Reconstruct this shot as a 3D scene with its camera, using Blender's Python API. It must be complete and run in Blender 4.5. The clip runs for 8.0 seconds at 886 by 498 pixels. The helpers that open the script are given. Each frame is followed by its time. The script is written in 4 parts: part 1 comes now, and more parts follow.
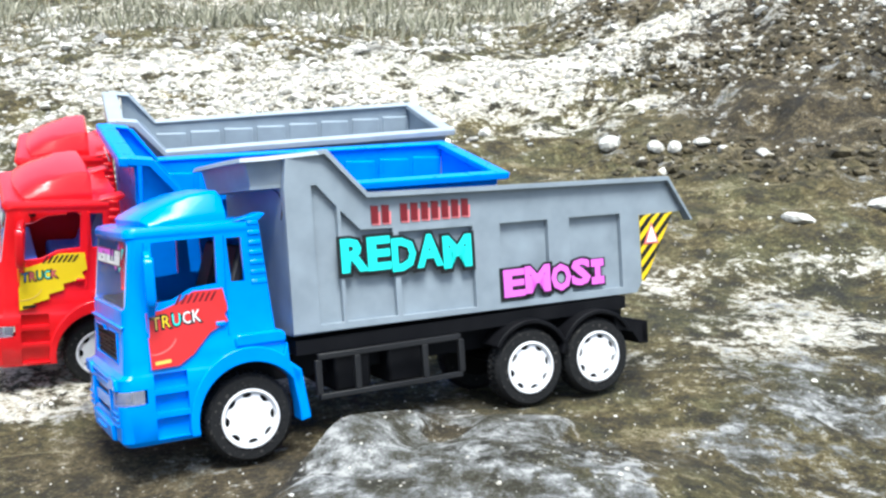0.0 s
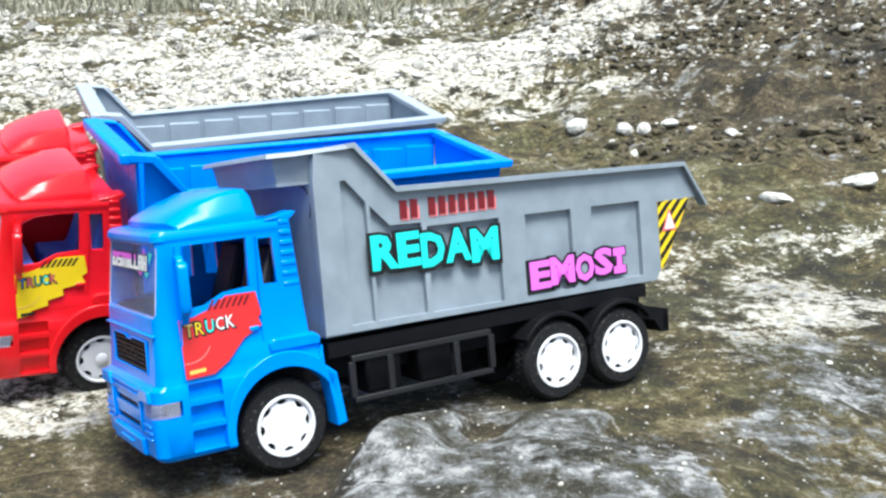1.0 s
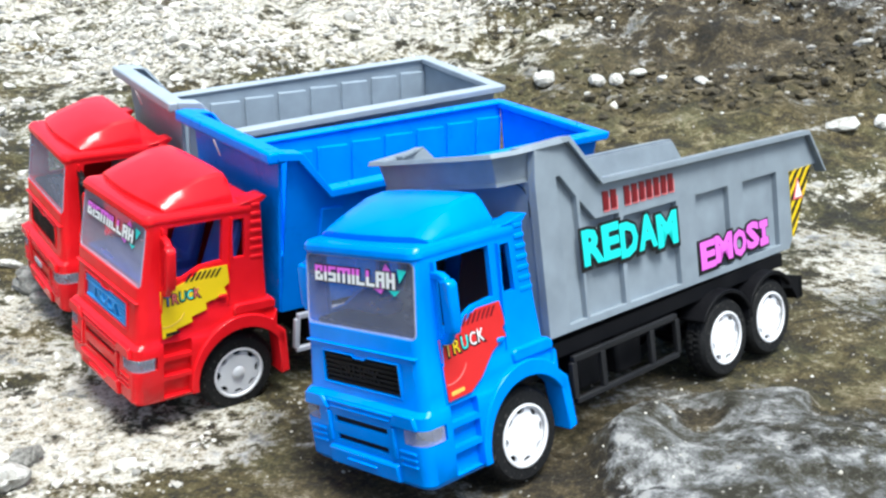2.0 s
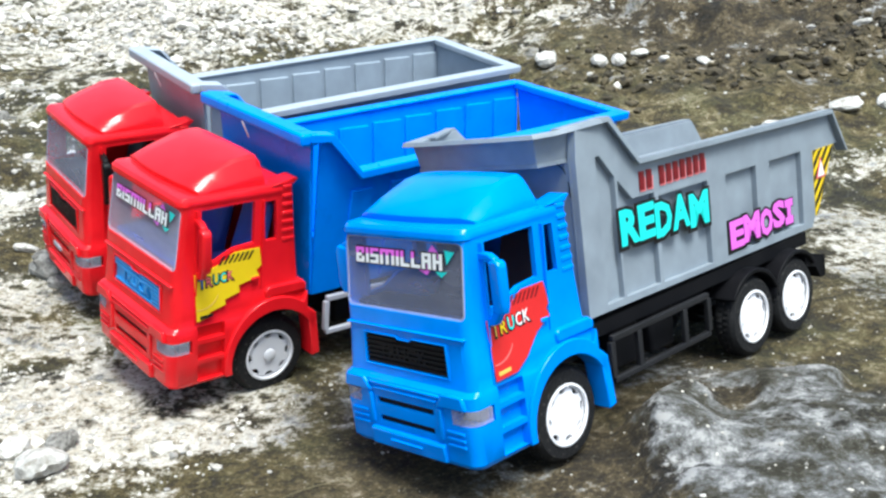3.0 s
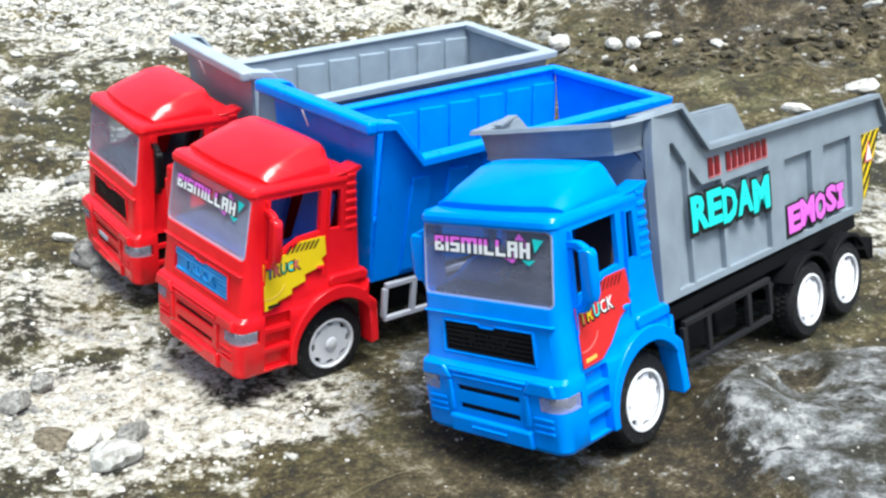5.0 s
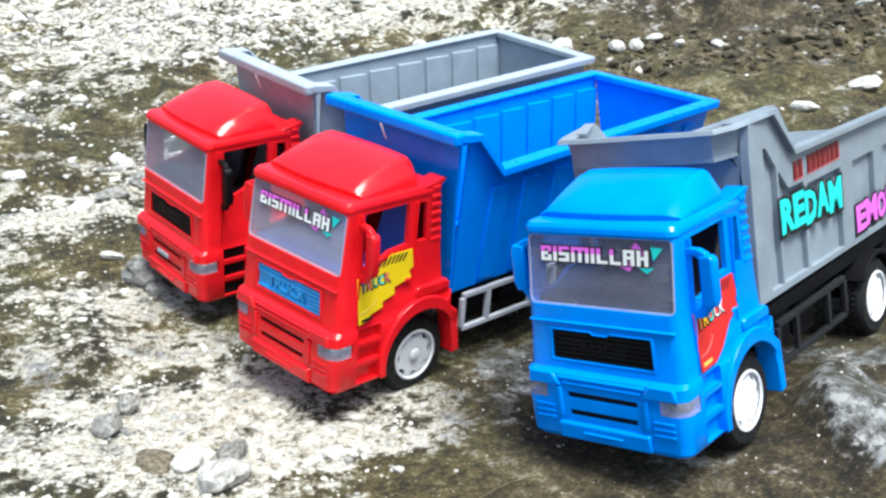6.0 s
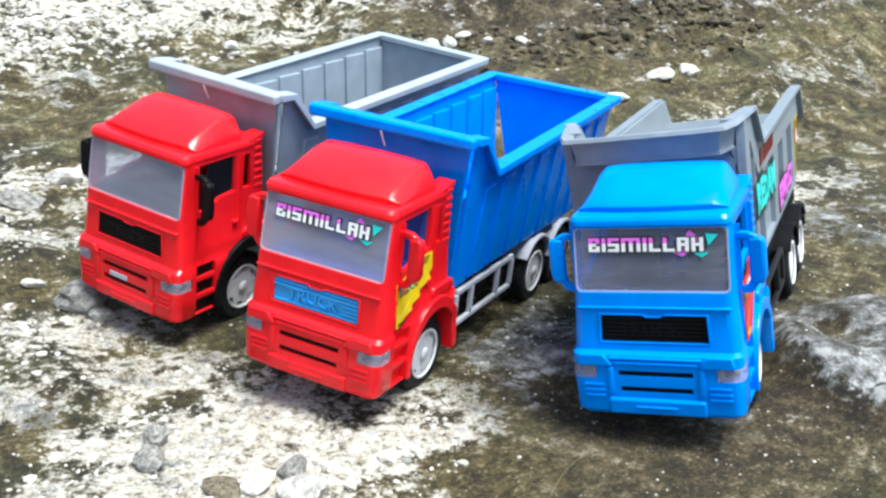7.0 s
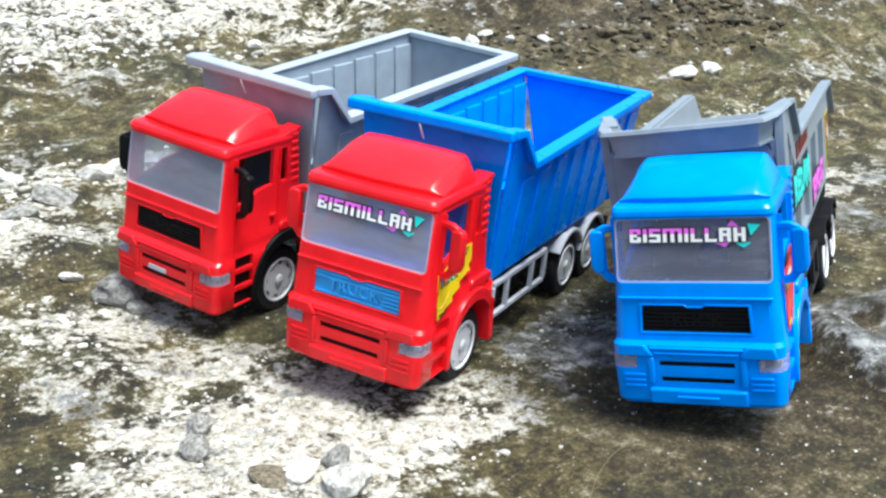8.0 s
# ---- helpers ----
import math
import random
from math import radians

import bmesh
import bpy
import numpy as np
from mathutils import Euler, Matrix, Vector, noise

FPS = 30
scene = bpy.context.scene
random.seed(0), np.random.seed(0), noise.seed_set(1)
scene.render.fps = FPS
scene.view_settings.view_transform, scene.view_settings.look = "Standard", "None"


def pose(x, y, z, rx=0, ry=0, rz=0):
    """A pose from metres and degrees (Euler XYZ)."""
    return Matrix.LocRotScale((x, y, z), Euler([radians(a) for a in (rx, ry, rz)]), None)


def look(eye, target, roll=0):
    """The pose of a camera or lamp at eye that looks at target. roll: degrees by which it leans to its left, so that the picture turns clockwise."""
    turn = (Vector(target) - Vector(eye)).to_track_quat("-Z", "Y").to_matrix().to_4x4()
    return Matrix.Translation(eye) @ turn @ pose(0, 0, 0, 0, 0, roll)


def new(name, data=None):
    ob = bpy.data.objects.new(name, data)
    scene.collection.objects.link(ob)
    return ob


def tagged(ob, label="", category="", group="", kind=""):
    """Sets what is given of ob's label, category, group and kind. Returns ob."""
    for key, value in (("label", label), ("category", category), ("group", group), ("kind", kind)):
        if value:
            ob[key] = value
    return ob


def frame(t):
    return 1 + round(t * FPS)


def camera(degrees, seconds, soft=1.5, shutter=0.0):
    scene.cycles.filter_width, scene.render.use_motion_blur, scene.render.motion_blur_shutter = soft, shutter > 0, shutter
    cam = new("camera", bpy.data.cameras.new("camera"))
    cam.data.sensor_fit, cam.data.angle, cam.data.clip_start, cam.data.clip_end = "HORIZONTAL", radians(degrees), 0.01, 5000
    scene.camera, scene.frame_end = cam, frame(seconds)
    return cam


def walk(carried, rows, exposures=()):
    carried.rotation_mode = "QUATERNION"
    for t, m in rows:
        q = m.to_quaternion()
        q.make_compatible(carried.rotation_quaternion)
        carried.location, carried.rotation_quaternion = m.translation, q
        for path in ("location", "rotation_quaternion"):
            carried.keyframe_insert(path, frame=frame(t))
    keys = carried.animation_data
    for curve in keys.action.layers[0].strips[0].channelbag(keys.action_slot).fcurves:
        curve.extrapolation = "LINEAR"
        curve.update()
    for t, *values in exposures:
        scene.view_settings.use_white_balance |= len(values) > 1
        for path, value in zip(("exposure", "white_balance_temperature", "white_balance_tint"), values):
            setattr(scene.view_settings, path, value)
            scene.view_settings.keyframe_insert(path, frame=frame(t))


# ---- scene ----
cam = camera(45.0, 8.0, soft=2.5)
PATH = [
    (0, (0.055, 0.039, 0.28), (0.013, 1.983, -0.19), 0.6),
    (0.5, (0.044, 0.044, 0.277), (0.053, 1.989, -0.192), 0.4),
    (1, (-0.005, 0.059, 0.282), (0.099, 1.993, -0.22), 0.1),
    (1.2, (-0.049, 0.068, 0.287), (0.125, 1.994, -0.245), 0.4),
    (1.5, (-0.128, 0.095, 0.298), (0.172, 1.995, -0.25), -0.0),
    (2, (-0.207, 0.12, 0.308), (0.244, 1.967, -0.313), -0.4),
    (2.2, (-0.216, 0.122, 0.308), (0.246, 1.963, -0.322), -0.4),
    (3.5, (-0.25, 0.131, 0.308), (0.254, 1.947, -0.36), -0.4),
    (4, (-0.266, 0.135, 0.309), (0.251, 1.945, -0.369), -0.4),
    (4.5, (-0.28, 0.139, 0.31), (0.246, 1.944, -0.373), -0.4),
    (5.8, (-0.325, 0.151, 0.316), (0.229, 1.944, -0.376), -1.1),
    (6, (-0.362, 0.162, 0.32), (0.262, 1.934, -0.367), -1.1),
    (6.2, (-0.419, 0.181, 0.33), (0.329, 1.851, -0.352), -1.0),
    (6.3, (-0.447, 0.191, 0.33), (0.386, 1.819, -0.381), -0.7),
    (6.5, (-0.488, 0.207, 0.33), (0.519, 1.768, -0.41), 0.3),
    (6.8, (-0.523, 0.227, 0.332), (0.612, 1.735, -0.376), 1.0),
    (7, (-0.542, 0.237, 0.333), (0.604, 1.719, -0.368), 1.1),
    (7.5, (-0.556, 0.242, 0.33), (0.586, 1.731, -0.363), 1.0),
    (8, (-0.56, 0.243, 0.328), (0.574, 1.736, -0.368), 0.9),
]
walk(cam, [(t, look(eye, target, roll)) for t, eye, target, roll in PATH], [(t, stops, 6120, 1) for t, stops in ((0.0, 1.26), (0.9, 1.2), (1.6, 1.04), (2.4, 1.06), (5.5, 1.08), (6.8, 1.18), (8.0, 1.18))])

# ---- world and light ----
SUN_AZ, SUN_EL = 166.0, 71.0
world = bpy.data.worlds.new("overcast_sky")
scene.world = world
world.use_nodes = True
wn = world.node_tree
sky = wn.nodes.new("ShaderNodeTexSky")
sky.sky_type, sky.sun_disc = "NISHITA", False
sky.sun_elevation, sky.sun_rotation = radians(SUN_EL), radians(SUN_AZ)
sky.air_density, sky.dust_density, sky.ozone_density = 1.0, 4.0, 1.0
wn.links.new(sky.outputs["Color"], wn.nodes["Background"].inputs["Color"])
wn.nodes["Background"].inputs["Strength"].default_value = 0.11
sun = new("sun", bpy.data.lights.new("sun", "SUN"))
sun.data.energy, sun.data.angle, sun.data.color = 2.6, radians(24), (1.0, 0.985, 0.96)
sd = Vector((math.sin(radians(SUN_AZ)) * math.cos(radians(SUN_EL)), math.cos(radians(SUN_AZ)) * math.cos(radians(SUN_EL)), math.sin(radians(SUN_EL))))
sun.matrix_world = look(sd * 10, (0, 0, 0))


# ---- materials ----
def nodes_of(name):
    m = bpy.data.materials.new(name)
    m.use_nodes = True
    nt = m.node_tree
    return m, nt, nt.nodes["Principled BSDF"]


def plastic(name, colour, rough=0.34, grain=0.05, ior=1.45, scale=60.0):
    """Moulded toy plastic: slight tone drift, dust specks, fine mould texture."""
    m, nt, b = nodes_of(name)
    tc = nt.nodes.new("ShaderNodeTexCoord")
    n1 = nt.nodes.new("ShaderNodeTexNoise")
    n1.inputs["Scale"].default_value, n1.inputs["Detail"].default_value = scale, 3
    n2 = nt.nodes.new("ShaderNodeTexNoise")
    n2.inputs["Scale"].default_value, n2.inputs["Detail"].default_value = scale * 22, 2
    nt.links.new(tc.outputs["Object"], n1.inputs["Vector"])
    nt.links.new(tc.outputs["Object"], n2.inputs["Vector"])
    r = nt.nodes.new("ShaderNodeValToRGB")
    r.color_ramp.elements[0].position, r.color_ramp.elements[1].position = 0.3, 0.75
    r.color_ramp.elements[0].color = (*[c * (1 - grain * 2.2) for c in colour], 1)
    r.color_ramp.elements[1].color = (*[min(1, c * (1 + grain) + grain * 0.06) for c in colour], 1)
    nt.links.new(n1.outputs["Fac"], r.inputs["Fac"])
    nt.links.new(r.outputs["Color"], b.inputs["Base Color"])
    mr = nt.nodes.new("ShaderNodeMapRange")
    mr.inputs["To Min"].default_value, mr.inputs["To Max"].default_value = rough - 0.07, rough + 0.12
    nt.links.new(n1.outputs["Fac"], mr.inputs["Value"])
    nt.links.new(mr.outputs["Result"], b.inputs["Roughness"])
    bp = nt.nodes.new("ShaderNodeBump")
    bp.inputs["Strength"].default_value, bp.inputs["Distance"].default_value = 0.12, 0.0004
    nt.links.new(n2.outputs["Fac"], bp.inputs["Height"])
    nt.links.new(bp.outputs["Normal"], b.inputs["Normal"])
    b.inputs["IOR"].default_value = ior
    return m


BLUE = plastic("blue_cab_plastic", (0.0003, 0.235, 0.86), 0.17, 0.05, 1.36)
BEDBLUE = plastic("blue_bed_plastic", (0.0003, 0.245, 1.0), 0.27, 0.05, 1.32)
RED = plastic("red_cab_plastic", (0.76, 0.008, 0.016), 0.15, 0.05, 1.40)
GREY = plastic("grey_bed_plastic", (0.245, 0.285, 0.33), 0.36, 0.08)
PALEGREY = plastic("light_grey_bed_plastic", (0.29, 0.345, 0.41), 0.36, 0.06)
SILVER = plastic("pale_grey_bed_plastic", (0.37, 0.42, 0.48), 0.34, 0.06)
BLACK = plastic("black_plastic", (0.004, 0.004, 0.005), 0.45, 0.05, 1.22)
CHASSIS = plastic("dark_chassis_plastic", (0.0045, 0.0045, 0.006), 0.5, 0.05, 1.2)
SMOKE = plastic("smoky_reflector_plastic", (0.11, 0.11, 0.15), 0.4, 0.05)
RACK = plastic("black_rack_plastic", (0.013, 0.013, 0.015), 0.45, 0.05, 1.35)
FRAMEGREY = plastic("light_grey_frame_plastic", (0.45, 0.46, 0.52), 0.4)
WHITE = plastic("white_rim_plastic", (0.83, 0.82, 0.85), 0.38, 0.03)
RIMWHITE = plastic("pale_silver_rim_plastic", (0.66, 0.66, 0.69), 0.35, 0.05)
RIMGREY = plastic("silver_rim_plastic", (0.55, 0.55, 0.57), 0.35, 0.05)
SEAT = plastic("blue_seat_plastic", (0.05, 0.13, 0.62), 0.45)
DARKSEAT = plastic("dark_seat_plastic", (0.012, 0.012, 0.02), 0.5)


def flat_print(name, colour, rough=0.3):
    m, nt, b = nodes_of(name)
    n1 = nt.nodes.new("ShaderNodeTexNoise")
    n1.inputs["Scale"].default_value = 180
    r = nt.nodes.new("ShaderNodeValToRGB")
    r.color_ramp.elements[0].color = (*[c * 0.86 for c in colour], 1)
    r.color_ramp.elements[1].color = (*[min(1, c * 1.06) for c in colour], 1)
    nt.links.new(n1.outputs["Fac"], r.inputs["Fac"])
    nt.links.new(r.outputs["Color"], b.inputs["Base Color"])
    b.inputs["Roughness"].default_value = rough
    return m


P_RED = flat_print("sticker_red", (0.62, 0.020, 0.022))
P_YEL = flat_print("sticker_yellow", (0.86, 0.60, 0.010))
P_BLK = flat_print("sticker_black", (0.008, 0.008, 0.010))
P_CYAN = flat_print("sticker_turquoise", (0.05, 0.78, 0.72))
P_PINK = flat_print("sticker_pink", (0.85, 0.16, 0.80))
P_DRED = flat_print("sticker_dark_red", (0.16, 0.006, 0.012))
P_SALMON = flat_print("sticker_salmon", (0.78, 0.20, 0.22))
P_WHITE = flat_print("sticker_white", (0.88, 0.88, 0.88))
P_GREEN = flat_print("sticker_green", (0.05, 0.40, 0.25))
P_BLUE = flat_print("sticker_blue", (0.03, 0.20, 0.62))
P_GOLD = flat_print("sticker_gold", (0.75, 0.50, 0.10))
P_LIGHTRED = flat_print("sticker_light_red", (0.80, 0.16, 0.15))


def glass_mat(name, tint, mixv):
    m, nt, b = nodes_of(name)
    out = nt.nodes["Material Output"]
    tr = nt.nodes.new("ShaderNodeBsdfTransparent")
    tr.inputs["Color"].default_value = (*tint, 1)
    n1 = nt.nodes.new("ShaderNodeTexNoise")
    n1.inputs["Scale"].default_value, n1.inputs["Detail"].default_value = 3.5, 3
    mr = nt.nodes.new("ShaderNodeMapRange")
    mr.inputs["To Min"].default_value, mr.inputs["To Max"].default_value = mixv - 0.10, mixv + 0.10
    nt.links.new(n1.outputs["Fac"], mr.inputs["Value"])
    b.inputs["Base Color"].default_value = (0.66, 0.68, 0.80, 1)
    b.inputs["Roughness"].default_value = 0.12
    mx = nt.nodes.new("ShaderNodeMixShader")
    nt.links.new(mr.outputs["Result"], mx.inputs["Fac"])
    nt.links.new(tr.outputs["BSDF"], mx.inputs[1])
    nt.links.new(b.outputs["BSDF"], mx.inputs[2])
    nt.links.new(mx.outputs["Shader"], out.inputs["Surface"])
    return m


PANE = glass_mat("cloudy_clear_plastic", (0.66, 0.70, 0.84), 0.25)
PANE_PALE = glass_mat("milky_clear_plastic", (0.88, 0.90, 0.99), 0.38)
LENS = glass_mat("lamp_lens_plastic", (0.80, 0.82, 0.90), 0.26)


def tyre_mat():
    m, nt, b = nodes_of("tyre_rubber")
    tc = nt.nodes.new("ShaderNodeTexCoord")
    v = nt.nodes.new("ShaderNodeTexVoronoi")
    v.inputs["Scale"].default_value = 520
    n1 = nt.nodes.new("ShaderNodeTexNoise")
    n1.inputs["Scale"].default_value, n1.inputs["Detail"].default_value = 400, 3
    nt.links.new(tc.outputs["Object"], v.inputs["Vector"])
    nt.links.new(tc.outputs["Object"], n1.inputs["Vector"])
    r = nt.nodes.new("ShaderNodeValToRGB")
    r.color_ramp.elements[0].position, r.color_ramp.elements[1].position = 0.62, 0.80
    r.color_ramp.elements[0].color, r.color_ramp.elements[1].color = (0.011, 0.011, 0.012, 1), (0.12, 0.11, 0.10, 1)
    nt.links.new(n1.outputs["Fac"], r.inputs["Fac"])
    nt.links.new(r.outputs["Color"], b.inputs["Base Color"])
    b.inputs["Roughness"].default_value = 0.7
    b.inputs["IOR"].default_value = 1.3
    bp = nt.nodes.new("ShaderNodeBump")
    bp.inputs["Strength"].default_value, bp.inputs["Distance"].default_value = 0.4, 0.0006
    nt.links.new(v.outputs["Distance"], bp.inputs["Height"])
    nt.links.new(bp.outputs["Normal"], b.inputs["Normal"])
    return m


TYRE = tyre_mat()


def stone_mat(name, dark, pale, scale=40.0, island=False):
    m, nt, b = nodes_of(name)
    tc = nt.nodes.new("ShaderNodeTexCoord")
    n1 = nt.nodes.new("ShaderNodeTexNoise")
    n1.inputs["Scale"].default_value, n1.inputs["Detail"].default_value, n1.inputs["Roughness"].default_value = scale, 6, 0.65
    nt.links.new(tc.outputs["Object"], n1.inputs["Vector"])
    r = nt.nodes.new("ShaderNodeValToRGB")
    r.color_ramp.elements[0].position, r.color_ramp.elements[1].position = 0.36, 0.62
    r.color_ramp.elements[0].color, r.color_ramp.elements[1].color = (*dark, 1), (*pale, 1)
    nt.links.new(n1.outputs["Fac"], r.inputs["Fac"])
    hs = nt.nodes.new("ShaderNodeHueSaturation")
    mr = nt.nodes.new("ShaderNodeMapRange")
    mr.inputs["To Min"].default_value, mr.inputs["To Max"].default_value = (0.35, 1.1) if island else (0.75, 1.1)
    if island:
        src = nt.nodes.new("ShaderNodeNewGeometry").outputs["Random Per Island"]
    else:
        src = nt.nodes.new("ShaderNodeObjectInfo").outputs["Random"]
    nt.links.new(src, mr.inputs["Value"])
    nt.links.new(mr.outputs["Result"], hs.inputs["Value"])
    nt.links.new(r.outputs["Color"], hs.inputs["Color"])
    nt.links.new(hs.outputs["Color"], b.inputs["Base Color"])
    b.inputs["Roughness"].default_value = 0.85
    bp = nt.nodes.new("ShaderNodeBump")
    bp.inputs["Strength"].default_value, bp.inputs["Distance"].default_value = 0.8, 0.003
    nt.links.new(n1.outputs["Fac"], bp.inputs["Height"])
    nt.links.new(bp.outputs["Normal"], b.inputs["Normal"])
    return m


STONE = stone_mat("pale_limestone", (0.36, 0.33, 0.28), (0.80, 0.78, 0.74), 2.6)
GREYSTONE = stone_mat("grey_limestone", (0.10, 0.092, 0.080), (0.42, 0.405, 0.375), 3.2)
BROWNSTONE = stone_mat("brown_earthy_stone", (0.045, 0.034, 0.020), (0.24, 0.20, 0.14), 3.5)
GRAVEL = stone_mat("pale_gravel", (0.46, 0.42, 0.35), (0.80, 0.77, 0.71), 60, True)


CLOD = stone_mat("brown_earth", (0.020, 0.015, 0.007), (0.15, 0.120, 0.065), 70, True)


def grass_mat():
    m, nt, b = nodes_of("dry_grass")
    r = nt.nodes.new("ShaderNodeValToRGB")
    r.color_ramp.elements[0].color, r.color_ramp.elements[1].color = (0.13, 0.13, 0.08, 1), (0.36, 0.34, 0.26, 1)
    nt.links.new(nt.nodes.new("ShaderNodeNewGeometry").outputs["Random Per Island"], r.inputs["Fac"])
    nt.links.new(r.outputs["Color"], b.inputs["Base Color"])
    b.inputs["Roughness"].default_value = 0.7
    return m


GRASS = grass_mat()


def ground_mat():
    """Mossy, stained limestone ground; 'pale' and 'rock' weights say where crushed stone and bare rock lie."""
    m, nt, b = nodes_of("stained_limestone_ground")
    L = nt.links.new
    tc = nt.nodes.new("ShaderNodeTexCoord")

    def nz(scale, detail=6, rough=0.62, dist=0.0):
        n = nt.nodes.new("ShaderNodeTexNoise")
        n.inputs["Scale"].default_value, n.inputs["Detail"].default_value = scale, detail
        n.inputs["Roughness"].default_value, n.inputs["Distortion"].default_value = rough, dist
        L(tc.outputs["Object"], n.inputs["Vector"])
        return n.outputs["Fac"]

    def ramp(f, stops):
        r = nt.nodes.new("ShaderNodeValToRGB")
        while len(r.color_ramp.elements) < len(stops):
            r.color_ramp.elements.new(0.5)
        for e, (p, c) in zip(r.color_ramp.elements, stops):
            e.position, e.color = p, (*c, 1)
        L(f, r.inputs["Fac"])
        return r.outputs["Color"]

    def mix(f, a, c):
        x = nt.nodes.new("ShaderNodeMix")
        x.data_type = "RGBA"
        L(f, x.inputs["Factor"]), L(a, x.inputs["A"]), L(c, x.inputs["B"])
        return x.outputs["Result"]

    def maths(op, a, c):
        x = nt.nodes.new("ShaderNodeMath")
        x.operation, x.use_clamp = op, op in ("MULTIPLY_ADD", "SUBTRACT")
        for i, v in enumerate((a, c)):
            if isinstance(v, (int, float)):
                x.inputs[i].default_value = v
            else:
                L(v, x.inputs[i])
        return x.outputs[0]

    def attr(n):
        a = nt.nodes.new("ShaderNodeAttribute")
        a.attribute_name = n
        return a.outputs["Fac"]

    patch, mid, fine, speck = nz(9.0, 5, 0.62, 0.8), nz(26, 7, 0.68, 0.4), nz(120, 7, 0.75), nz(420, 4, 0.8)
    turf = maths("ADD", maths("ADD", maths("MULTIPLY", mid, 0.62), maths("MULTIPLY", fine, 0.55)), maths("ADD", maths("MULTIPLY", speck, 0.38), -0.275))
    moss = ramp(turf, [(0.36, (0.006, 0.0042, 0.0012)), (0.43, (0.025, 0.0175, 0.0042)), (0.49, (0.070, 0.051, 0.0135)), (0.55, (0.140, 0.110, 0.044)), (0.62, (0.35, 0.30, 0.20))])
    fern = ramp(turf, [(0.36, (0.006, 0.005, 0.0015)), (0.45, (0.030, 0.025, 0.007)), (0.53, (0.078, 0.068, 0.021)), (0.62, (0.19, 0.17, 0.085))])
    tone = nt.nodes.new("ShaderNodeRGBToBW")
    L(ramp(nz(15, 4, 0.6, 0.6), [(0.42, (0, 0, 0)), (0.58, (1, 1, 1))]), tone.inputs["Color"])
    moss = mix(tone.outputs["Val"], moss, fern)
    soil = ramp(turf, [(0.37, (0.005, 0.0033, 0.0012)), (0.45, (0.022, 0.0150, 0.0055)), (0.51, (0.056, 0.040, 0.016)), (0.57, (0.115, 0.086, 0.042)), (0.65, (0.33, 0.285, 0.20))])
    chalk = ramp(maths("ADD", maths("ADD", maths("MULTIPLY", fine, 0.70), maths("MULTIPLY", speck, 0.50)), -0.10), [(0.37, (0.07, 0.052, 0.030)), (0.425, (0.30, 0.255, 0.175)), (0.49, (0.56, 0.515, 0.43)), (0.58, (0.73, 0.70, 0.635))])
    lump = maths("ADD", maths("ADD", maths("MULTIPLY", nz(48, 5, 0.6), 0.60), maths("MULTIPLY", fine, 0.42)), maths("ADD", maths("MULTIPLY", speck, 0.25), -0.135))
    rock = ramp(lump, [(0.40, (0.026, 0.022, 0.010)), (0.455, (0.065, 0.060, 0.043)), (0.50, (0.13, 0.128, 0.122)), (0.545, (0.215, 0.215, 0.212)), (0.60, (0.45, 0.44, 0.425))])
    edge = maths("MULTIPLY", maths("ADD", maths("ADD", maths("MULTIPLY", maths("ADD", mid, patch), 1.15), maths("MULTIPLY", fine, 0.9)), -1.6), 2.7)
    wp = maths("SUBTRACT", maths("MULTIPLY", maths("ADD", attr("pale"), edge), 2.5), 1.05)
    wr = maths("SUBTRACT", maths("MULTIPLY", maths("ADD", attr("rock"), edge), 3.0), 1.15)

    def clamp(f):
        c = nt.nodes.new("ShaderNodeClamp")
        L(f, c.inputs["Value"])
        return c.outputs["Result"]
    ws = maths("SUBTRACT", maths("MULTIPLY", maths("ADD", attr("soil"), maths("MULTIPLY", edge, 0.5)), 2.0), 0.6)
    col = mix(clamp(wp), mix(clamp(ws), moss, soil), chalk)
    col = mix(clamp(wr), col, rock)
    sp = ramp(speck, [(0.60, (0, 0, 0)), (0.70, (1, 1, 1))])
    bw = nt.nodes.new("ShaderNodeRGBToBW")
    L(sp, bw.inputs["Color"])
    pale = nt.nodes.new("ShaderNodeRGB")
    pale.outputs[0].default_value = (0.55, 0.52, 0.45, 1)
    col = mix(maths("MULTIPLY", bw.outputs["Val"], 0.35), col, pale.outputs[0])
    dk = ramp(nz(240, 3, 0.7), [(0.30, (1, 1, 1)), (0.37, (0, 0, 0))])
    bw2 = nt.nodes.new("ShaderNodeRGBToBW")
    L(dk, bw2.inputs["Color"])
    dark = nt.nodes.new("ShaderNodeRGB")
    dark.outputs[0].default_value = (0.035, 0.03, 0.022, 1)
    col = mix(maths("MULTIPLY", bw2.outputs["Val"], 0.7), col, dark.outputs[0])
    L(col, b.inputs["Base Color"])
    b.inputs["Roughness"].default_value = 0.88
    bp = nt.nodes.new("ShaderNodeBump")
    bp.inputs["Strength"].default_value, bp.inputs["Distance"].default_value = 0.9, 0.009
    L(maths("ADD", maths("MULTIPLY", mid, 1.0), maths("MULTIPLY", fine, 0.6)), bp.inputs["Height"])
    bp2 = nt.nodes.new("ShaderNodeBump")
    bp2.inputs["Strength"].default_value, bp2.inputs["Distance"].default_value = 0.5, 0.0015
    L(speck, bp2.inputs["Height"])
    L(bp.outputs["Normal"], bp2.inputs["Normal"])
    L(bp2.outputs["Normal"], b.inputs["Normal"])
    return m


GROUND = ground_mat()

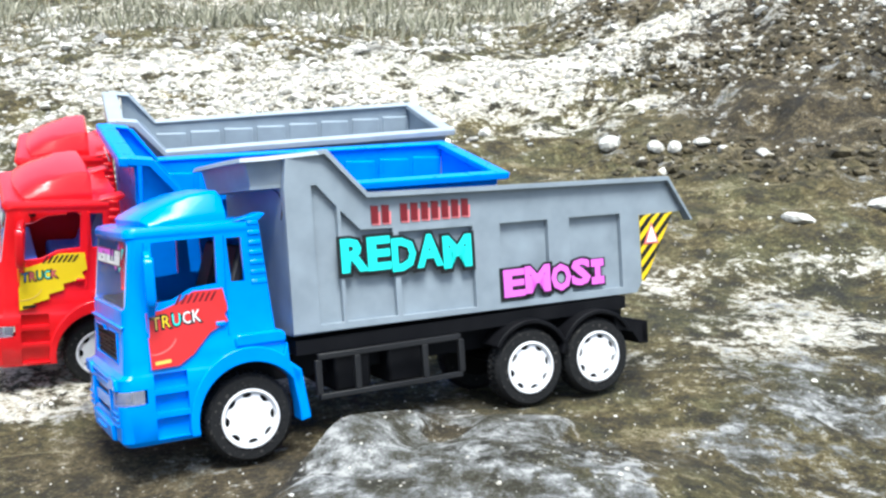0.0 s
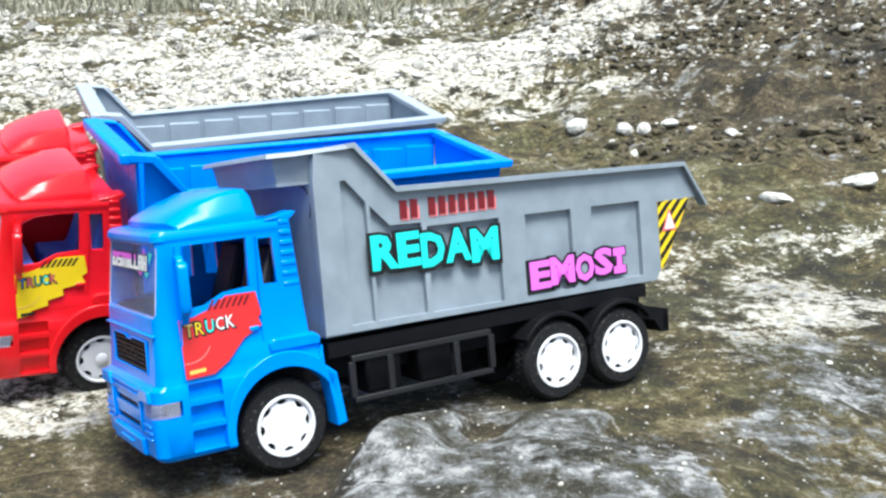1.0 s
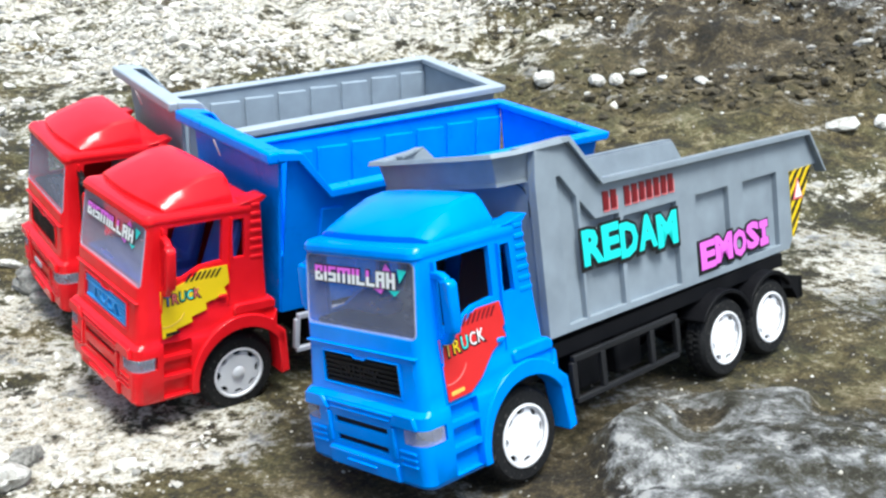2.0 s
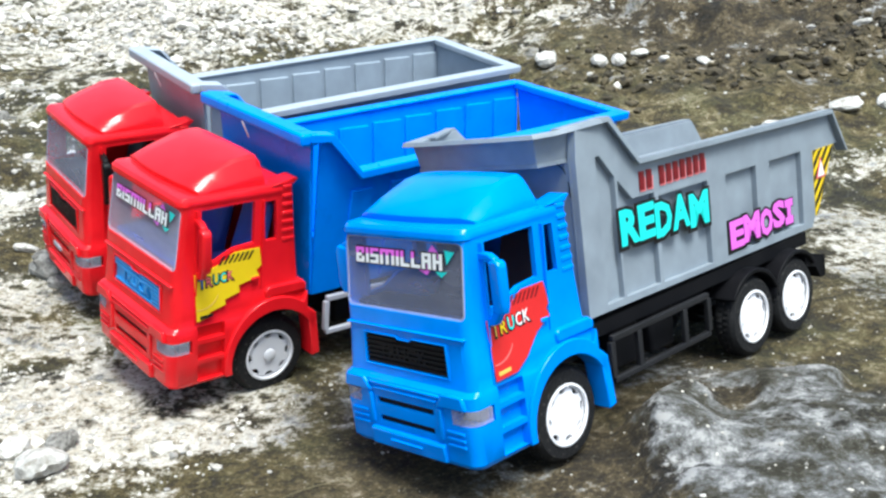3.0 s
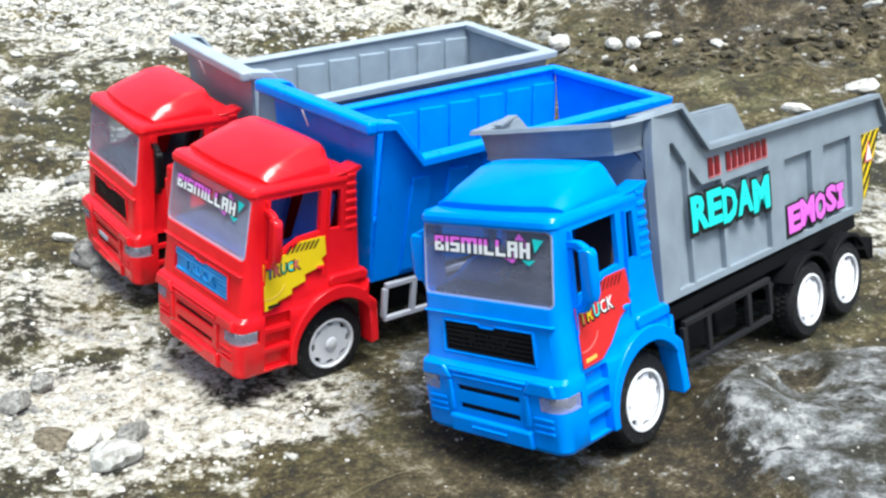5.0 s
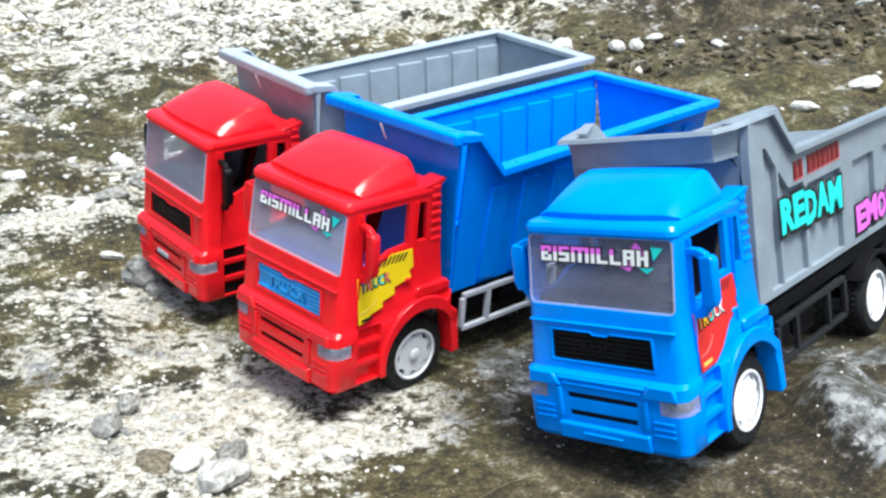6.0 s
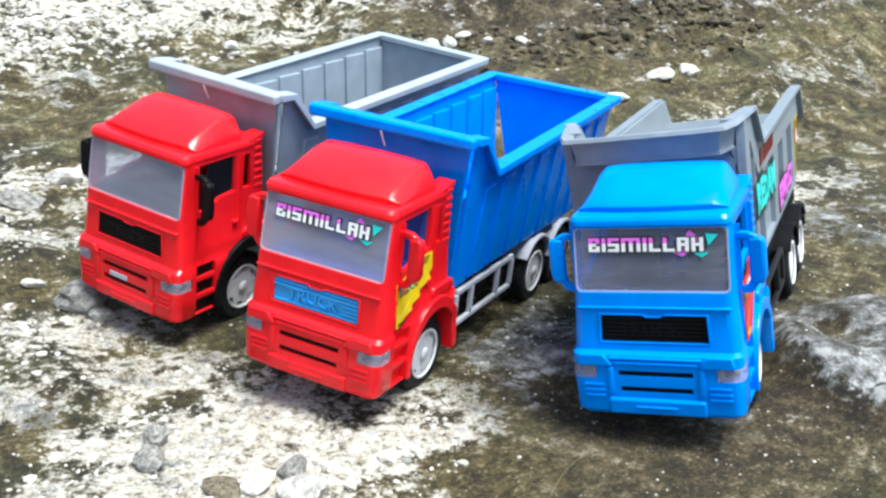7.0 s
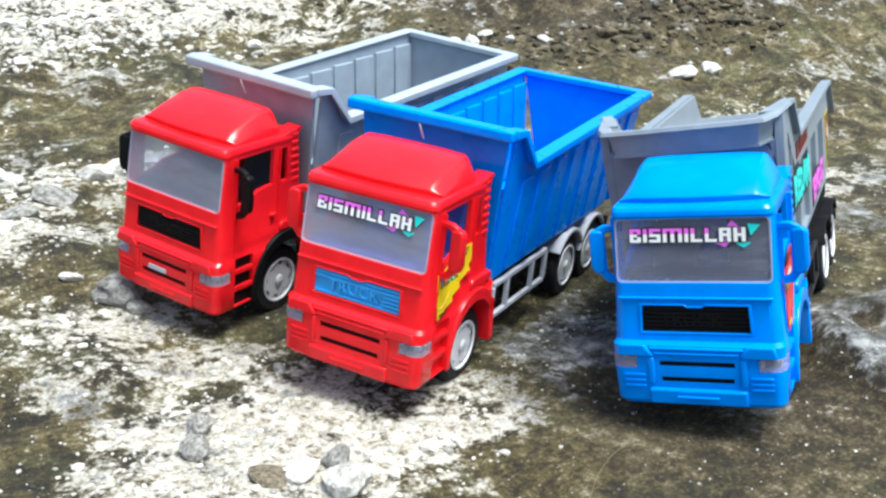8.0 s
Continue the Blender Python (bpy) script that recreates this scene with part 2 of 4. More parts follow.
# ---- poses of the three trucks (origin: middle of the front axle, x ahead, y to the truck's left) ----
POSES = [
    pose(-0.0748, 0.6017, 0.0537, 9.87, -0.43, -150.96),
    pose(-0.2026, 0.7490, 0.0474, -4.2, -2.6, -154.4),
    pose(-0.2470, 0.8955, 0.0549, -5.6, -0.5, -159.6),
]
WHEEL_R = 0.0240
AXLES = (0.002, -0.173, -0.2225)
AXLE_Z = (-0.002, 0.0, 0.0)

# ---- ground ----
KNOTS = [(-0.306, 0.646, 0.020), (-0.365, 0.712, 0.024), (-0.1697, 0.687, 0.0268), (-0.362, 0.9065, 0.0357), (-0.366, 0.971, 0.0458),
         (0.235, 1.389, 0.085), (0.289, 1.331, 0.074), (0.392, 1.110, 0.052), (0.542, 1.631, 0.188), (0.212, 1.807, 0.147),
         (-0.386, 2.429, 0.168), (0.277, 0.7965, 0.0288), (0.029, 0.5435, 0.0487), (0.0614, 0.595, 0.046), (0.027, 0.615, 0.036), (0.0486, 0.515, 0.0537)]
for P0 in POSES:
    for ax, az in zip(AXLES, AXLE_Z):
        for sy in (0.035, -0.035):
            p = P0 @ Vector((ax, sy, az - WHEEL_R - 0.0006))
            KNOTS.append((p.x, p.y, p.z))
    p = P0 @ Vector((-0.09, 0, -WHEEL_R - 0.003))
    KNOTS.append((p.x, p.y, p.z))
    p = P0 @ Vector((0.055, 0, -WHEEL_R - 0.002))
    KNOTS.append((p.x, p.y, p.z))
KN = np.array(KNOTS)


def base_z(x, y):
    far = np.maximum(y - 0.95, 0)
    z = 0.030 + 0.105 * far / (1 + 0.16 * far) + 0.28 * np.clip(x - 0.2, 0, 0.9) * np.minimum(np.maximum(y - 0.9, 0), 1.5)
    return np.minimum(z, 0.75)


KR = KN[:, 2] - base_z(KN[:, 0], KN[:, 1])


def smooth_noise(x, y, f, seed):
    rs = np.random.RandomState(seed)
    out = 0
    for _ in range(7):
        a, ph, k = rs.uniform(0, 2 * math.pi), rs.uniform(0, 6.3), f * rs.uniform(0.6, 1.7)
        out = out + np.sin(k * (x * math.cos(a) + y * math.sin(a)) + ph + 1.3 * np.sin(0.6 * k * (x * math.sin(a) - y * math.cos(a)) + ph * 2))
    return out / 7


def blob(x, y, cx, cy, rx, ry, turn=0.0):
    c, s = math.cos(radians(turn)), math.sin(radians(turn))
    u, v = (x - cx) * c + (y - cy) * s, -(x - cx) * s + (y - cy) * c
    return np.exp(-((u / rx) ** 2 + (v / ry) ** 2))


def pale_w(x, y):
    """Where pale crushed stone lies on the ground."""
    w = 0.98 * blob(x, y, -0.35, 0.71, 0.15, 0.12) + 0.6 * blob(x, y, -0.26, 0.68, 0.08, 0.07) - 0.55 * blob(x, y, -0.395, 0.785, 0.035, 0.022, 30) - 0.4 * blob(x, y, -0.445, 0.74, 0.03, 0.05)
    w = w + 0.80 * blob(x, y, 0.04, 1.74, 0.30, 0.22, 10) + 0.70 * blob(x, y, -0.45, 1.95, 0.45, 0.28) + 0.62 * blob(x, y, 0.33, 1.93, 0.28, 0.10, 35) + 0.35 * blob(x, y, -0.25, 1.55, 0.20, 0.10)
    w = w + 0.66 * blob(x, y, 0.35, 0.98, 0.35, 0.05, 8) + 0.5 * blob(x, y, 0.27, 0.80, 0.14, 0.05, 20) + 0.55 * blob(x, y, 0.20, 1.50, 0.14, 0.05, 20)
    w = w + 0.72 * blob(x, y, -0.085, 0.735, 0.065, 0.035, 25) + 0.75 * blob(x, y, -0.40, 1.05, 0.12, 0.08) + 0.72 * blob(x, y, -0.28, 1.17, 0.10, 0.05, 15) + 0.5 * blob(x, y, 0.19, 0.70, 0.06, 0.045) + 0.55 * blob(x, y, -0.38, 0.89, 0.08, 0.05)
    w = w - 0.5 * blob(x, y, 0.30, 1.25, 0.22, 0.10) - 0.35 * blob(x, y, -0.1, 0.58, 0.12, 0.1) + 0.75 * blob(x, y, -0.7, 3.2, 1.6, 0.8)
    w = w + 0.42 * blob(x, y, -0.50, 1.45, 0.30, 0.28) + 0.34 * blob(x, y, 0.34, 0.84, 0.20, 0.12) + 0.3 * blob(x, y, -0.55, 0.95, 0.15, 0.2)
    w = w + 0.30 * blob(x, y, 0.75, 1.75, 0.55, 0.55)
    return np.clip(w - 0.10, -0.5, 1)


def boulder(x, y):
    """The bare hump of rock beside the blue truck: its rim function and weight."""
    e = ((x - 0.060) / 0.098) ** 2 + ((y - 0.515) / 0.116) ** 2 + 0.22 * smooth_noise(x, y, 34, 13) + 0.12 * smooth_noise(x, y, 90, 14)
    e = e + 0.75 * blob(x, y, 0.045, 0.575, 0.016, 0.030, -20) + 0.55 * blob(x, y, 0.115, 0.575, 0.035, 0.014, 25)
    m = np.clip((1.08 - e) / 0.42, 0, 1)
    return e, m * m * (3 - 2 * m)


def soil_w(x, y):
    """Bare dark earth on the bank; darker brown ground round the blue truck's front."""
    return np.clip(np.clip((x - 0.16) * 3.5, 0, 1) * np.clip((y - 1.08) * 4, 0, 1) * np.clip(2.6 - np.hypot(x - 0.7, y - 1.8) / 0.9 + 0.5 * smooth_noise(x, y, 6, 51), 0, 1) + 0.95 * blob(x, y, -0.05, 0.55, 0.24, 0.11, 10), 0, 1)


def rock_w(x, y):
    w = 0.72 * boulder(x, y)[1] + 0.5 * blob(x, y, 0.30, 0.68, 0.16, 0.1) + 0.85 * blob(x, y, -0.085, 0.715, 0.075, 0.042, 20)
    return np.clip(w + 0.42 * blob(x, y, 0.68, 1.42, 0.16, 0.12) + 0.35 * blob(x, y, 0.85, 1.9, 0.3, 0.3), 0, 1)


def ground_z(x, y):
    x, y = np.asarray(x, float), np.asarray(y, float)
    num, den = 0.0, 0.0
    for (kx, ky, _), kr in zip(KN, KR):
        d2 = (x - kx) ** 2 + (y - ky) ** 2
        s = 0.035 if ky < 1.0 else 0.12
        w = np.exp(-d2 / (2 * s * s)) + 1e-3 / (1 + d2 / (s * s)) ** 3
        num, den = num + w * kr, den + w
    z = base_z(x, y) + num / (den + 2e-4)
    dist = np.hypot(x - 0.0, (y - 0.75))
    rough = np.clip((dist - 0.12) / 0.5, 0.08, 1.0)
    z = z + rough * (0.012 * smooth_noise(x, y, 14, 3) + 0.006 * smooth_noise(x, y, 37, 4)) + 0.0022 * np.clip(rough, 0.35, 1) * smooth_noise(x, y, 120, 5)
    rid = 1 - np.abs(smooth_noise(x, y, 30, 8)) * 2.2
    z = z + np.clip((dist - 0.28) / 0.5, 0, 1) * 0.011 * rid + rock_w(x, y) * (0.006 * (1 - 2.4 * np.abs(smooth_noise(x, y, 48, 9))) + 0.003 * (1 - 2.4 * np.abs(smooth_noise(x, y, 110, 12)))) * np.clip((dist - 0.15) * 14, 0, 1)
    z = z + np.clip((dist - 0.3) / 0.4, 0, 1) * 0.004 * smooth_noise(x, y, 85, 10)
    z = z + np.clip((x - 0.12) * 2.2, 0, 1) * np.clip((y - 1.0) * 2.2, 0, 1) * (0.030 * (1 - 2.2 * np.abs(smooth_noise(x, y, 15, 31))) + 0.016 * smooth_noise(x, y, 42, 32) + 0.008 * (1 - 2.2 * np.abs(smooth_noise(x, y, 75, 33))))
    e, m = boulder(x, y)
    top = 0.0470 + 0.0055 * smooth_noise(x, y, 30, 15) + 0.0045 * (1 - 2.2 * np.abs(smooth_noise(x, y, 52, 16))) + 0.002 * smooth_noise(x, y, 130, 17)
    top = top + 0.009 * blob(x, y, 0.000, 0.556, 0.030, 0.030) + 0.005 * blob(x, y, 0.053, 0.592, 0.030, 0.022) + 0.009 * blob(x, y, 0.078, 0.518, 0.036, 0.034) - 0.007 * blob(x, y, 0.030, 0.566, 0.016, 0.020)
    z = z * (1 - m) + np.maximum(z, top) * m
    z = z + np.clip(dist - 1.2, 0, 3) * 0.035 * smooth_noise(x, y, 4.5, 6)
    return z


def build_ground():
    n, k, a = 960, 5.5, 0.24
    X, Y = np.meshgrid(0.05 + a * np.sinh(k * np.linspace(-1, 1, n)), 0.78 + a * np.sinh(k * np.linspace(-0.86, 1, n)))
    Z = ground_z(X, Y)
    co = np.stack([X, Y, Z], -1).reshape(-1, 3)
    i = np.arange(n * n).reshape(n, n)
    q = np.stack([i[:-1, :-1], i[:-1, 1:], i[1:, 1:], i[1:, :-1]], -1).reshape(-1, 4)
    me = bpy.data.meshes.new("ground")
    me.vertices.add(len(co)), me.loops.add(q.size), me.polygons.add(len(q))
    me.vertices.foreach_set("co", co.ravel())
    me.loops.foreach_set("vertex_index", q.ravel())
    me.polygons.foreach_set("loop_start", np.arange(0, q.size, 4))
    me.polygons.foreach_set("use_smooth", np.ones(len(q), bool))
    me.update(calc_edges=True)
    for nm, f in (("pale", pale_w), ("rock", rock_w), ("soil", soil_w)):
        at = me.attributes.new(nm, "FLOAT", "POINT")
        at.data.foreach_set("value", f(X, Y).ravel())
    me.materials.append(GROUND)
    tagged(new("ground", me), "mossy stained limestone ground with pale crushed stone", "ground", kind="structure")


build_ground()


# ---- builders ----
def part(name, bm, mat, parent=None, label="", smooth=True, bevel=0.0, seg=2):
    me = bpy.data.meshes.new(name)
    bmesh.ops.recalc_face_normals(bm, faces=bm.faces)
    bm.to_mesh(me)
    bm.free()
    for mm in (mat if isinstance(mat, (list, tuple)) else (mat,)):
        me.materials.append(mm)
    if smooth:
        me.polygons.foreach_set("use_smooth", np.ones(len(me.polygons), bool))
        me.set_sharp_from_angle(angle=radians(38))
    ob = new(name, me)
    if parent:
        ob.parent = parent
    if bevel:
        mo = ob.modifiers.new("rounded_edges", "BEVEL")
        mo.width, mo.segments, mo.limit_method, mo.angle_limit = bevel, seg, "ANGLE", radians(35)
        mo.harden_normals = False
    return tagged(ob, label) if label else ob


def slab(bm, lo, hi, taper=0.0):
    """An axis-aligned block; taper shrinks its top in y."""
    v = [bm.verts.new((x, y * (1 - taper if z == hi[2] else 1), z)) for z in (lo[2], hi[2]) for y in (lo[1], hi[1]) for x in (lo[0], hi[0])]
    for f in ((0, 1, 3, 2), (4, 5, 7, 6), (0, 1, 5, 4), (2, 3, 7, 6), (0, 2, 6, 4), (1, 3, 7, 5)):
        bm.faces.new([v[i] for i in f])


def sheet(loops, th, place, cuts=0):
    """A plate of thickness th from an outline with holes; place(u, v, w) gives its points."""
    bm = bmesh.new()
    edges = []
    for lp in loops:
        vs = [bm.verts.new((u, v, 0)) for u, v in lp]
        edges += [bm.edges.new((vs[i], vs[(i + 1) % len(vs)])) for i in range(len(vs))]
    bmesh.ops.triangle_fill(bm, use_beauty=True, edges=edges)
    got = bmesh.ops.extrude_face_region(bm, geom=list(bm.faces))["geom"]
    for v in [g for g in got if isinstance(g, bmesh.types.BMVert)]:
        v.co.z = th
    for v in bm.verts:
        v.co = place(*v.co)
    return bm


def prism(outline, y0, y1, top=1.0):
    """A side outline (x, z) carried from y0 to y1."""
    bm = bmesh.new()
    a = [bm.verts.new((x, y0, z)) for x, z in outline]
    b = [bm.verts.new((x, y1, z)) for x, z in outline]
    bm.faces.new(a), bm.faces.new(b)
    for i in range(len(a)):
        j = (i + 1) % len(a)
        bm.faces.new((a[i], a[j], b[j], b[i]))
    return bm


def rounded(xf, xr, hw, r, z, n=5, y0=0.0):
    pts = []
    for cx, cy, a0 in ((xf - r, hw - r, 0), (xr + r * 0.4, hw - r * 0.4, 90), (xr + r * 0.4, -hw + r * 0.4, 180), (xf - r, -hw + r, 270)):
        rr = r if cx == xf - r else r * 0.4
        for i in range(n + 1):
            a = radians(a0 + 90 * i / n)
            pts.append((cx + rr * math.cos(a), y0 + cy + rr * math.sin(a), z))
    return pts


def loft(rings):
    bm = bmesh.new()
    rs = [[bm.verts.new(p) for p in r] for r in rings]
    for a, b in zip(rs, rs[1:]):
        for i in range(len(a)):
            j = (i + 1) % len(a)
            bm.faces.new((a[i], a[j], b[j], b[i]))
    bm.faces.new(rs[0]), bm.faces.new(rs[-1])
    bmesh.ops.recalc_face_normals(bm, faces=bm.faces)
    return bm


def lathe(profile, n=40, axis_y=True):
    """Profile of (radius, y), turned round the y axis."""
    bm = bmesh.new()
    rs = []
    for r, y in profile:
        rs.append([bm.verts.new((r * math.cos(2 * math.pi * i / n), y, r * math.sin(2 * math.pi * i / n))) for i in range(n)])
    for a, b in zip(rs, rs[1:]):
        for i in range(n):
            j = (i + 1) % n
            bm.faces.new((a[i], a[j], b[j], b[i]))
    return bm


def baked(bm, cutters):
    """The mesh less the cutters."""
    me = bpy.data.meshes.new("raw")
    bmesh.ops.recalc_face_normals(bm, faces=bm.faces)
    bm.to_mesh(me), bm.free()
    ob, obs = new("raw", me), []
    for c in cutters:
        bmesh.ops.recalc_face_normals(c, faces=c.faces)
        cm = bpy.data.meshes.new("cut")
        c.to_mesh(cm), c.free()
        co = new("cut", cm)
        obs.append(co)
        mo = ob.modifiers.new("cut", "BOOLEAN")
        mo.operation, mo.object, mo.solver = "DIFFERENCE", co, "EXACT"
    bpy.context.view_layer.update()
    res = bpy.data.meshes.new_from_object(ob.evaluated_get(bpy.context.evaluated_depsgraph_get()))
    for o in (ob, *obs):
        bpy.data.objects.remove(o)
    out = bmesh.new()
    out.from_mesh(res)
    bpy.data.meshes.remove(res)
    return out


def fit_text(text, width, height, bold=0.0, shear=0.0):
    """Letters scaled to a box from (0, 0) to (width, height), lying flat, base at w = 0."""
    cu = bpy.data.curves.new("letters", "FONT")
    cu.body, cu.extrude, cu.offset, cu.shear, cu.resolution_u = text, 0.02, bold, shear, 2
    ob = new("letters", cu)
    bpy.context.view_layer.update()
    me = bpy.data.meshes.new_from_object(ob.evaluated_get(bpy.context.evaluated_depsgraph_get()))
    bpy.data.objects.remove(ob)
    bm = bmesh.new()
    bm.from_mesh(me)
    bpy.data.meshes.remove(me)
    return bm


def put_text(text, u0, v0, u1, v1, place, w0, w1, bold=0.0, shear=0.0, grow=0.0):
    if text == "I":
        g, m, q = bold * 0.012, (u0 + u1) / 2, (u1 - u0) * 0.17
        a, b, h = (v1 - v0) * 0.24, 0, (u1 - u0) * 0.04
        u0, u1, v0, v1 = u0 - g, u1 + g, v0 - g, v1 + g
        a, q = a + 2 * g, q + g
        return sheet([[(u0, v0), (u1, v0), (u1, v0 + a), (m + q, v0 + a), (m + q, v1 - a), (u1, v1 - a), (u1, v1), (u0, v1), (u0, v1 - a), (m - q, v1 - a), (m - q, v0 + a), (u0, v0 + a)]], w1 - w0, lambda u, v, w: place(u, v, w0 + w))
    bm = fit_text(text, 1, 1, bold, shear)
    ref = fit_text(text, 1, 1, 0.0, shear)
    xs, ys = [v.co.x for v in ref.verts], [v.co.y for v in ref.verts]
    ax, bx, ay, by = min(xs), max(xs), min(ys), max(ys)
    ref.free()
    for v in bm.verts:
        u = u0 + (v.co.x - ax) / (bx - ax) * (u1 - u0)
        t = v0 + (v.co.y - ay) / (by - ay) * (v1 - v0)
        v.co = place(u, t, w1 if v.co.z > 0 else w0)
    return bm


# ---- wheel ----
def wheel(parent, x, z, side, rim_mat):
    e = new("wheel", None)
    e.parent = parent
    e.empty_display_size = 0.01
    s = side
    e.matrix_basis = pose(x, s * 0.033, z, random.uniform(-1, 1), random.uniform(0, 360), 0 if s > 0 else 180)
    R = WHEEL_R
    bm = lathe([(R * 0.61, 0.0058), (R * 0.66, 0.0070), (R * 0.90, 0.0070), (R * 0.975, 0.0052), (R, 0.0040), (R, 0.0008), (R * 0.965, 0.0004), (R * 0.965, -0.0004), (R, -0.0008), (R, -0.0040), (R * 0.975, -0.0052), (R * 0.90, -0.0070), (R * 0.61, -0.0066), (R * 0.60, 0.0)], 88)
    for v in bm.verts:
        rad = math.hypot(v.co.x, v.co.z)
        if rad > R * 0.99:
            k = round(math.atan2(v.co.z, v.co.x) / (2 * math.pi) * 88) + (1 if v.co.y > 0 else 0)
            f = 1.022 if k % 2 else 0.975
            v.co.x, v.co.z = v.co.x * f, v.co.z * f
    part("tyre", bm, TYRE, e, "black rubber tyre with studded tread")
    r2 = R * 0.635
    loops = [[(r2 * math.cos(2 * math.pi * i / 40), r2 * math.sin(2 * math.pi * i / 40)) for i in range(40)]]
    for k in range(8):
        a = 2 * math.pi * k / 8
        lp = []
        for rr, da in ((0.76, -0.16), (0.72, 0.0), (0.76, 0.16), (0.88, 0.24), (0.90, 0), (0.88, -0.24)):
            lp.append((r2 * rr * math.cos(a + da), r2 * rr * math.sin(a + da)))
        loops.append(lp)
    bm = sheet(loops, 0.0016, lambda u, v, w: Vector((u, 0.0052 + w + 0.0011 * math.cos(min(1, math.hypot(u, v) / r2) * 3.0), v)))
    cap = lathe([(0.0001, 0.0080), (r2 * 0.20, 0.0080), (r2 * 0.24, 0.0076), (r2 * 0.26, 0.0070)], 18)
    lip = lathe([(r2 * 0.93, 0.0066), (r2 * 0.97, 0.0078), (r2 * 1.04, 0.0076), (r2 * 1.05, 0.0060)], 40)
    for o in ((lip,) if rim_mat == WHITE else (cap, lip)):
        tmp = bpy.data.meshes.new("t")
        o.to_mesh(tmp), o.free()
        bm.from_mesh(tmp)
        bpy.data.meshes.remove(tmp)
    part("rim", bm, rim_mat, e, "moulded plastic rim with eight slots")
    part("hub_back", lathe([(r2, 0.0035), (0.002, 0.0035), (0.002, -0.004), (r2, -0.004)], 24), BLACK, e)
    return e


# ---- cab ----
def cab(truck, mat, kind):
    """kind: 0 blue cab, 1 red cab with blue grille, 2 red cab with black trim."""
    c = new("cab", None)
    c.parent, c.empty_display_size = truck, 0.02
    c.matrix_basis = Matrix.Translation((0, -0.0018, 0)) @ Matrix.Diagonal((1, 1.075, 1, 1))
    rings = [rounded(fx, rx, hw, 0.0055, z) for fx, rx, hw, z in (
        (0.0668, -0.0200, 0.0408, -0.0066), (0.0688, -0.0200, 0.0426, -0.0040), (0.0692, -0.0200, 0.0430, 0.0140), (0.0686, -0.0200, 0.0430, 0.0282),
        (0.0656, -0.0200, 0.0420, 0.0302), (0.0650, -0.0196, 0.0418, 0.0360), (0.0645, -0.0192, 0.0415, 0.0425), (0.0643, -0.0150, 0.0412, 0.0442),
        (0.0637, -0.0138, 0.0404, 0.0600), (0.0592, -0.0110, 0.0398, 0.0978), (0.0602, -0.0108, 0.0402, 0.0986), (0.0600, -0.0106, 0.0400, 0.1012),
        (0.0585, -0.0102, 0.0392, 0.1030), (0.0550, -0.0100, 0.0372, 0.1036))]
    body = loft(rings)
    inner = loft([rounded(0.0600, -0.0130, 0.0390, 0.006, 0.0285), rounded(0.0598, -0.0120, 0.0378, 0.006, 0.060), rounded(0.0560, -0.0088, 0.0372, 0.006, 0.1005)])
    arch = [(0.0020 + 0.0285 * math.cos(radians(a)), 0.0290 * math.sin(radians(a))) for a in range(-14, 195, 8)]
    arch = [(0.0296, -0.03)] + arch + [(-0.0262, -0.03)]
    cuts = [inner]
    cuts.append(prism(arch, 0.024, 0.06)), cuts.append(prism(arch, -0.06, -0.024))
    under = bmesh.new()
    slab(under, (-0.04, -0.034, -0.03), (0.062, 0.034, 0.0265))
    cuts.append(under)
    cuts.append(prism([(0.0468, 0.0955), (0.0140, 0.0960), (0.0146, 0.0716), (0.0280, 0.0704), (0.0380, 0.0655), (0.0478, 0.0648)], -0.06, 0.06))
    cuts.append(prism([(0.0082, 0.0946), (0.0004, 0.0946), (-0.0002, 0.0714), (0.0072, 0.0716)], -0.06, 0.06))
    pane_edge = []
    for cy, cz, a0 in ((0.0355, 0.0945, 0), (-0.0355, 0.0945, 90), (-0.0358, 0.0650, 180), (0.0358, 0.0650, 270)):
        pane_edge += [(cy + 0.0026 * math.cos(radians(a0 + 22.5 * q)), cz + 0.0026 * math.sin(radians(a0 + 22.5 * q))) for q in range(5)]
    cuts.append(sheet([pane_edge], 0.035, lambda u, v, w: Vector((0.050 + w, u, v))))
    gv = [(-0.0262, 0.0500), (-0.0270, 0.0350), (0.0270, 0.0350), (0.0262, 0.0500), (0.0050, 0.0500), (0.0036, 0.0488), (-0.0036, 0.0488), (-0.0050, 0.0500)]
    cuts.append(sheet([gv], 0.03, lambda u, v, w: Vector((0.0622 + w, u, v))))
    for x, y, z, X, Y, Z in ((0.064, -0.0188, 0.0164, 0.09, 0.0188, 0.0196), (0.064, -0.0182, 0.0072, 0.09, 0.0182, 0.0104),
                             (0.055, 0.0302, 0.0148, 0.09, 0.060, 0.0224), (0.055, -0.060, 0.0148, 0.09, -0.0302, 0.0224)):
        b = bmesh.new()
        slab(b, (x, y, z), (X, Y, Z))
        cuts.append(b)
    for s in (1, -1):
        for z0, z1 in ((-0.0040, 0.0068), (0.0094, 0.0188), (0.0214, 0.0295)):
            b = bmesh.new()
            slab(b, (0.0345, min(s * 0.0395, s * 0.06), z0), (0.0515, max(s * 0.0395, s * 0.06), z1))
            cuts.append(b)
    bm = baked(body, cuts)
    shell = part("cab_shell", bm, mat, c, bevel=0.0007)
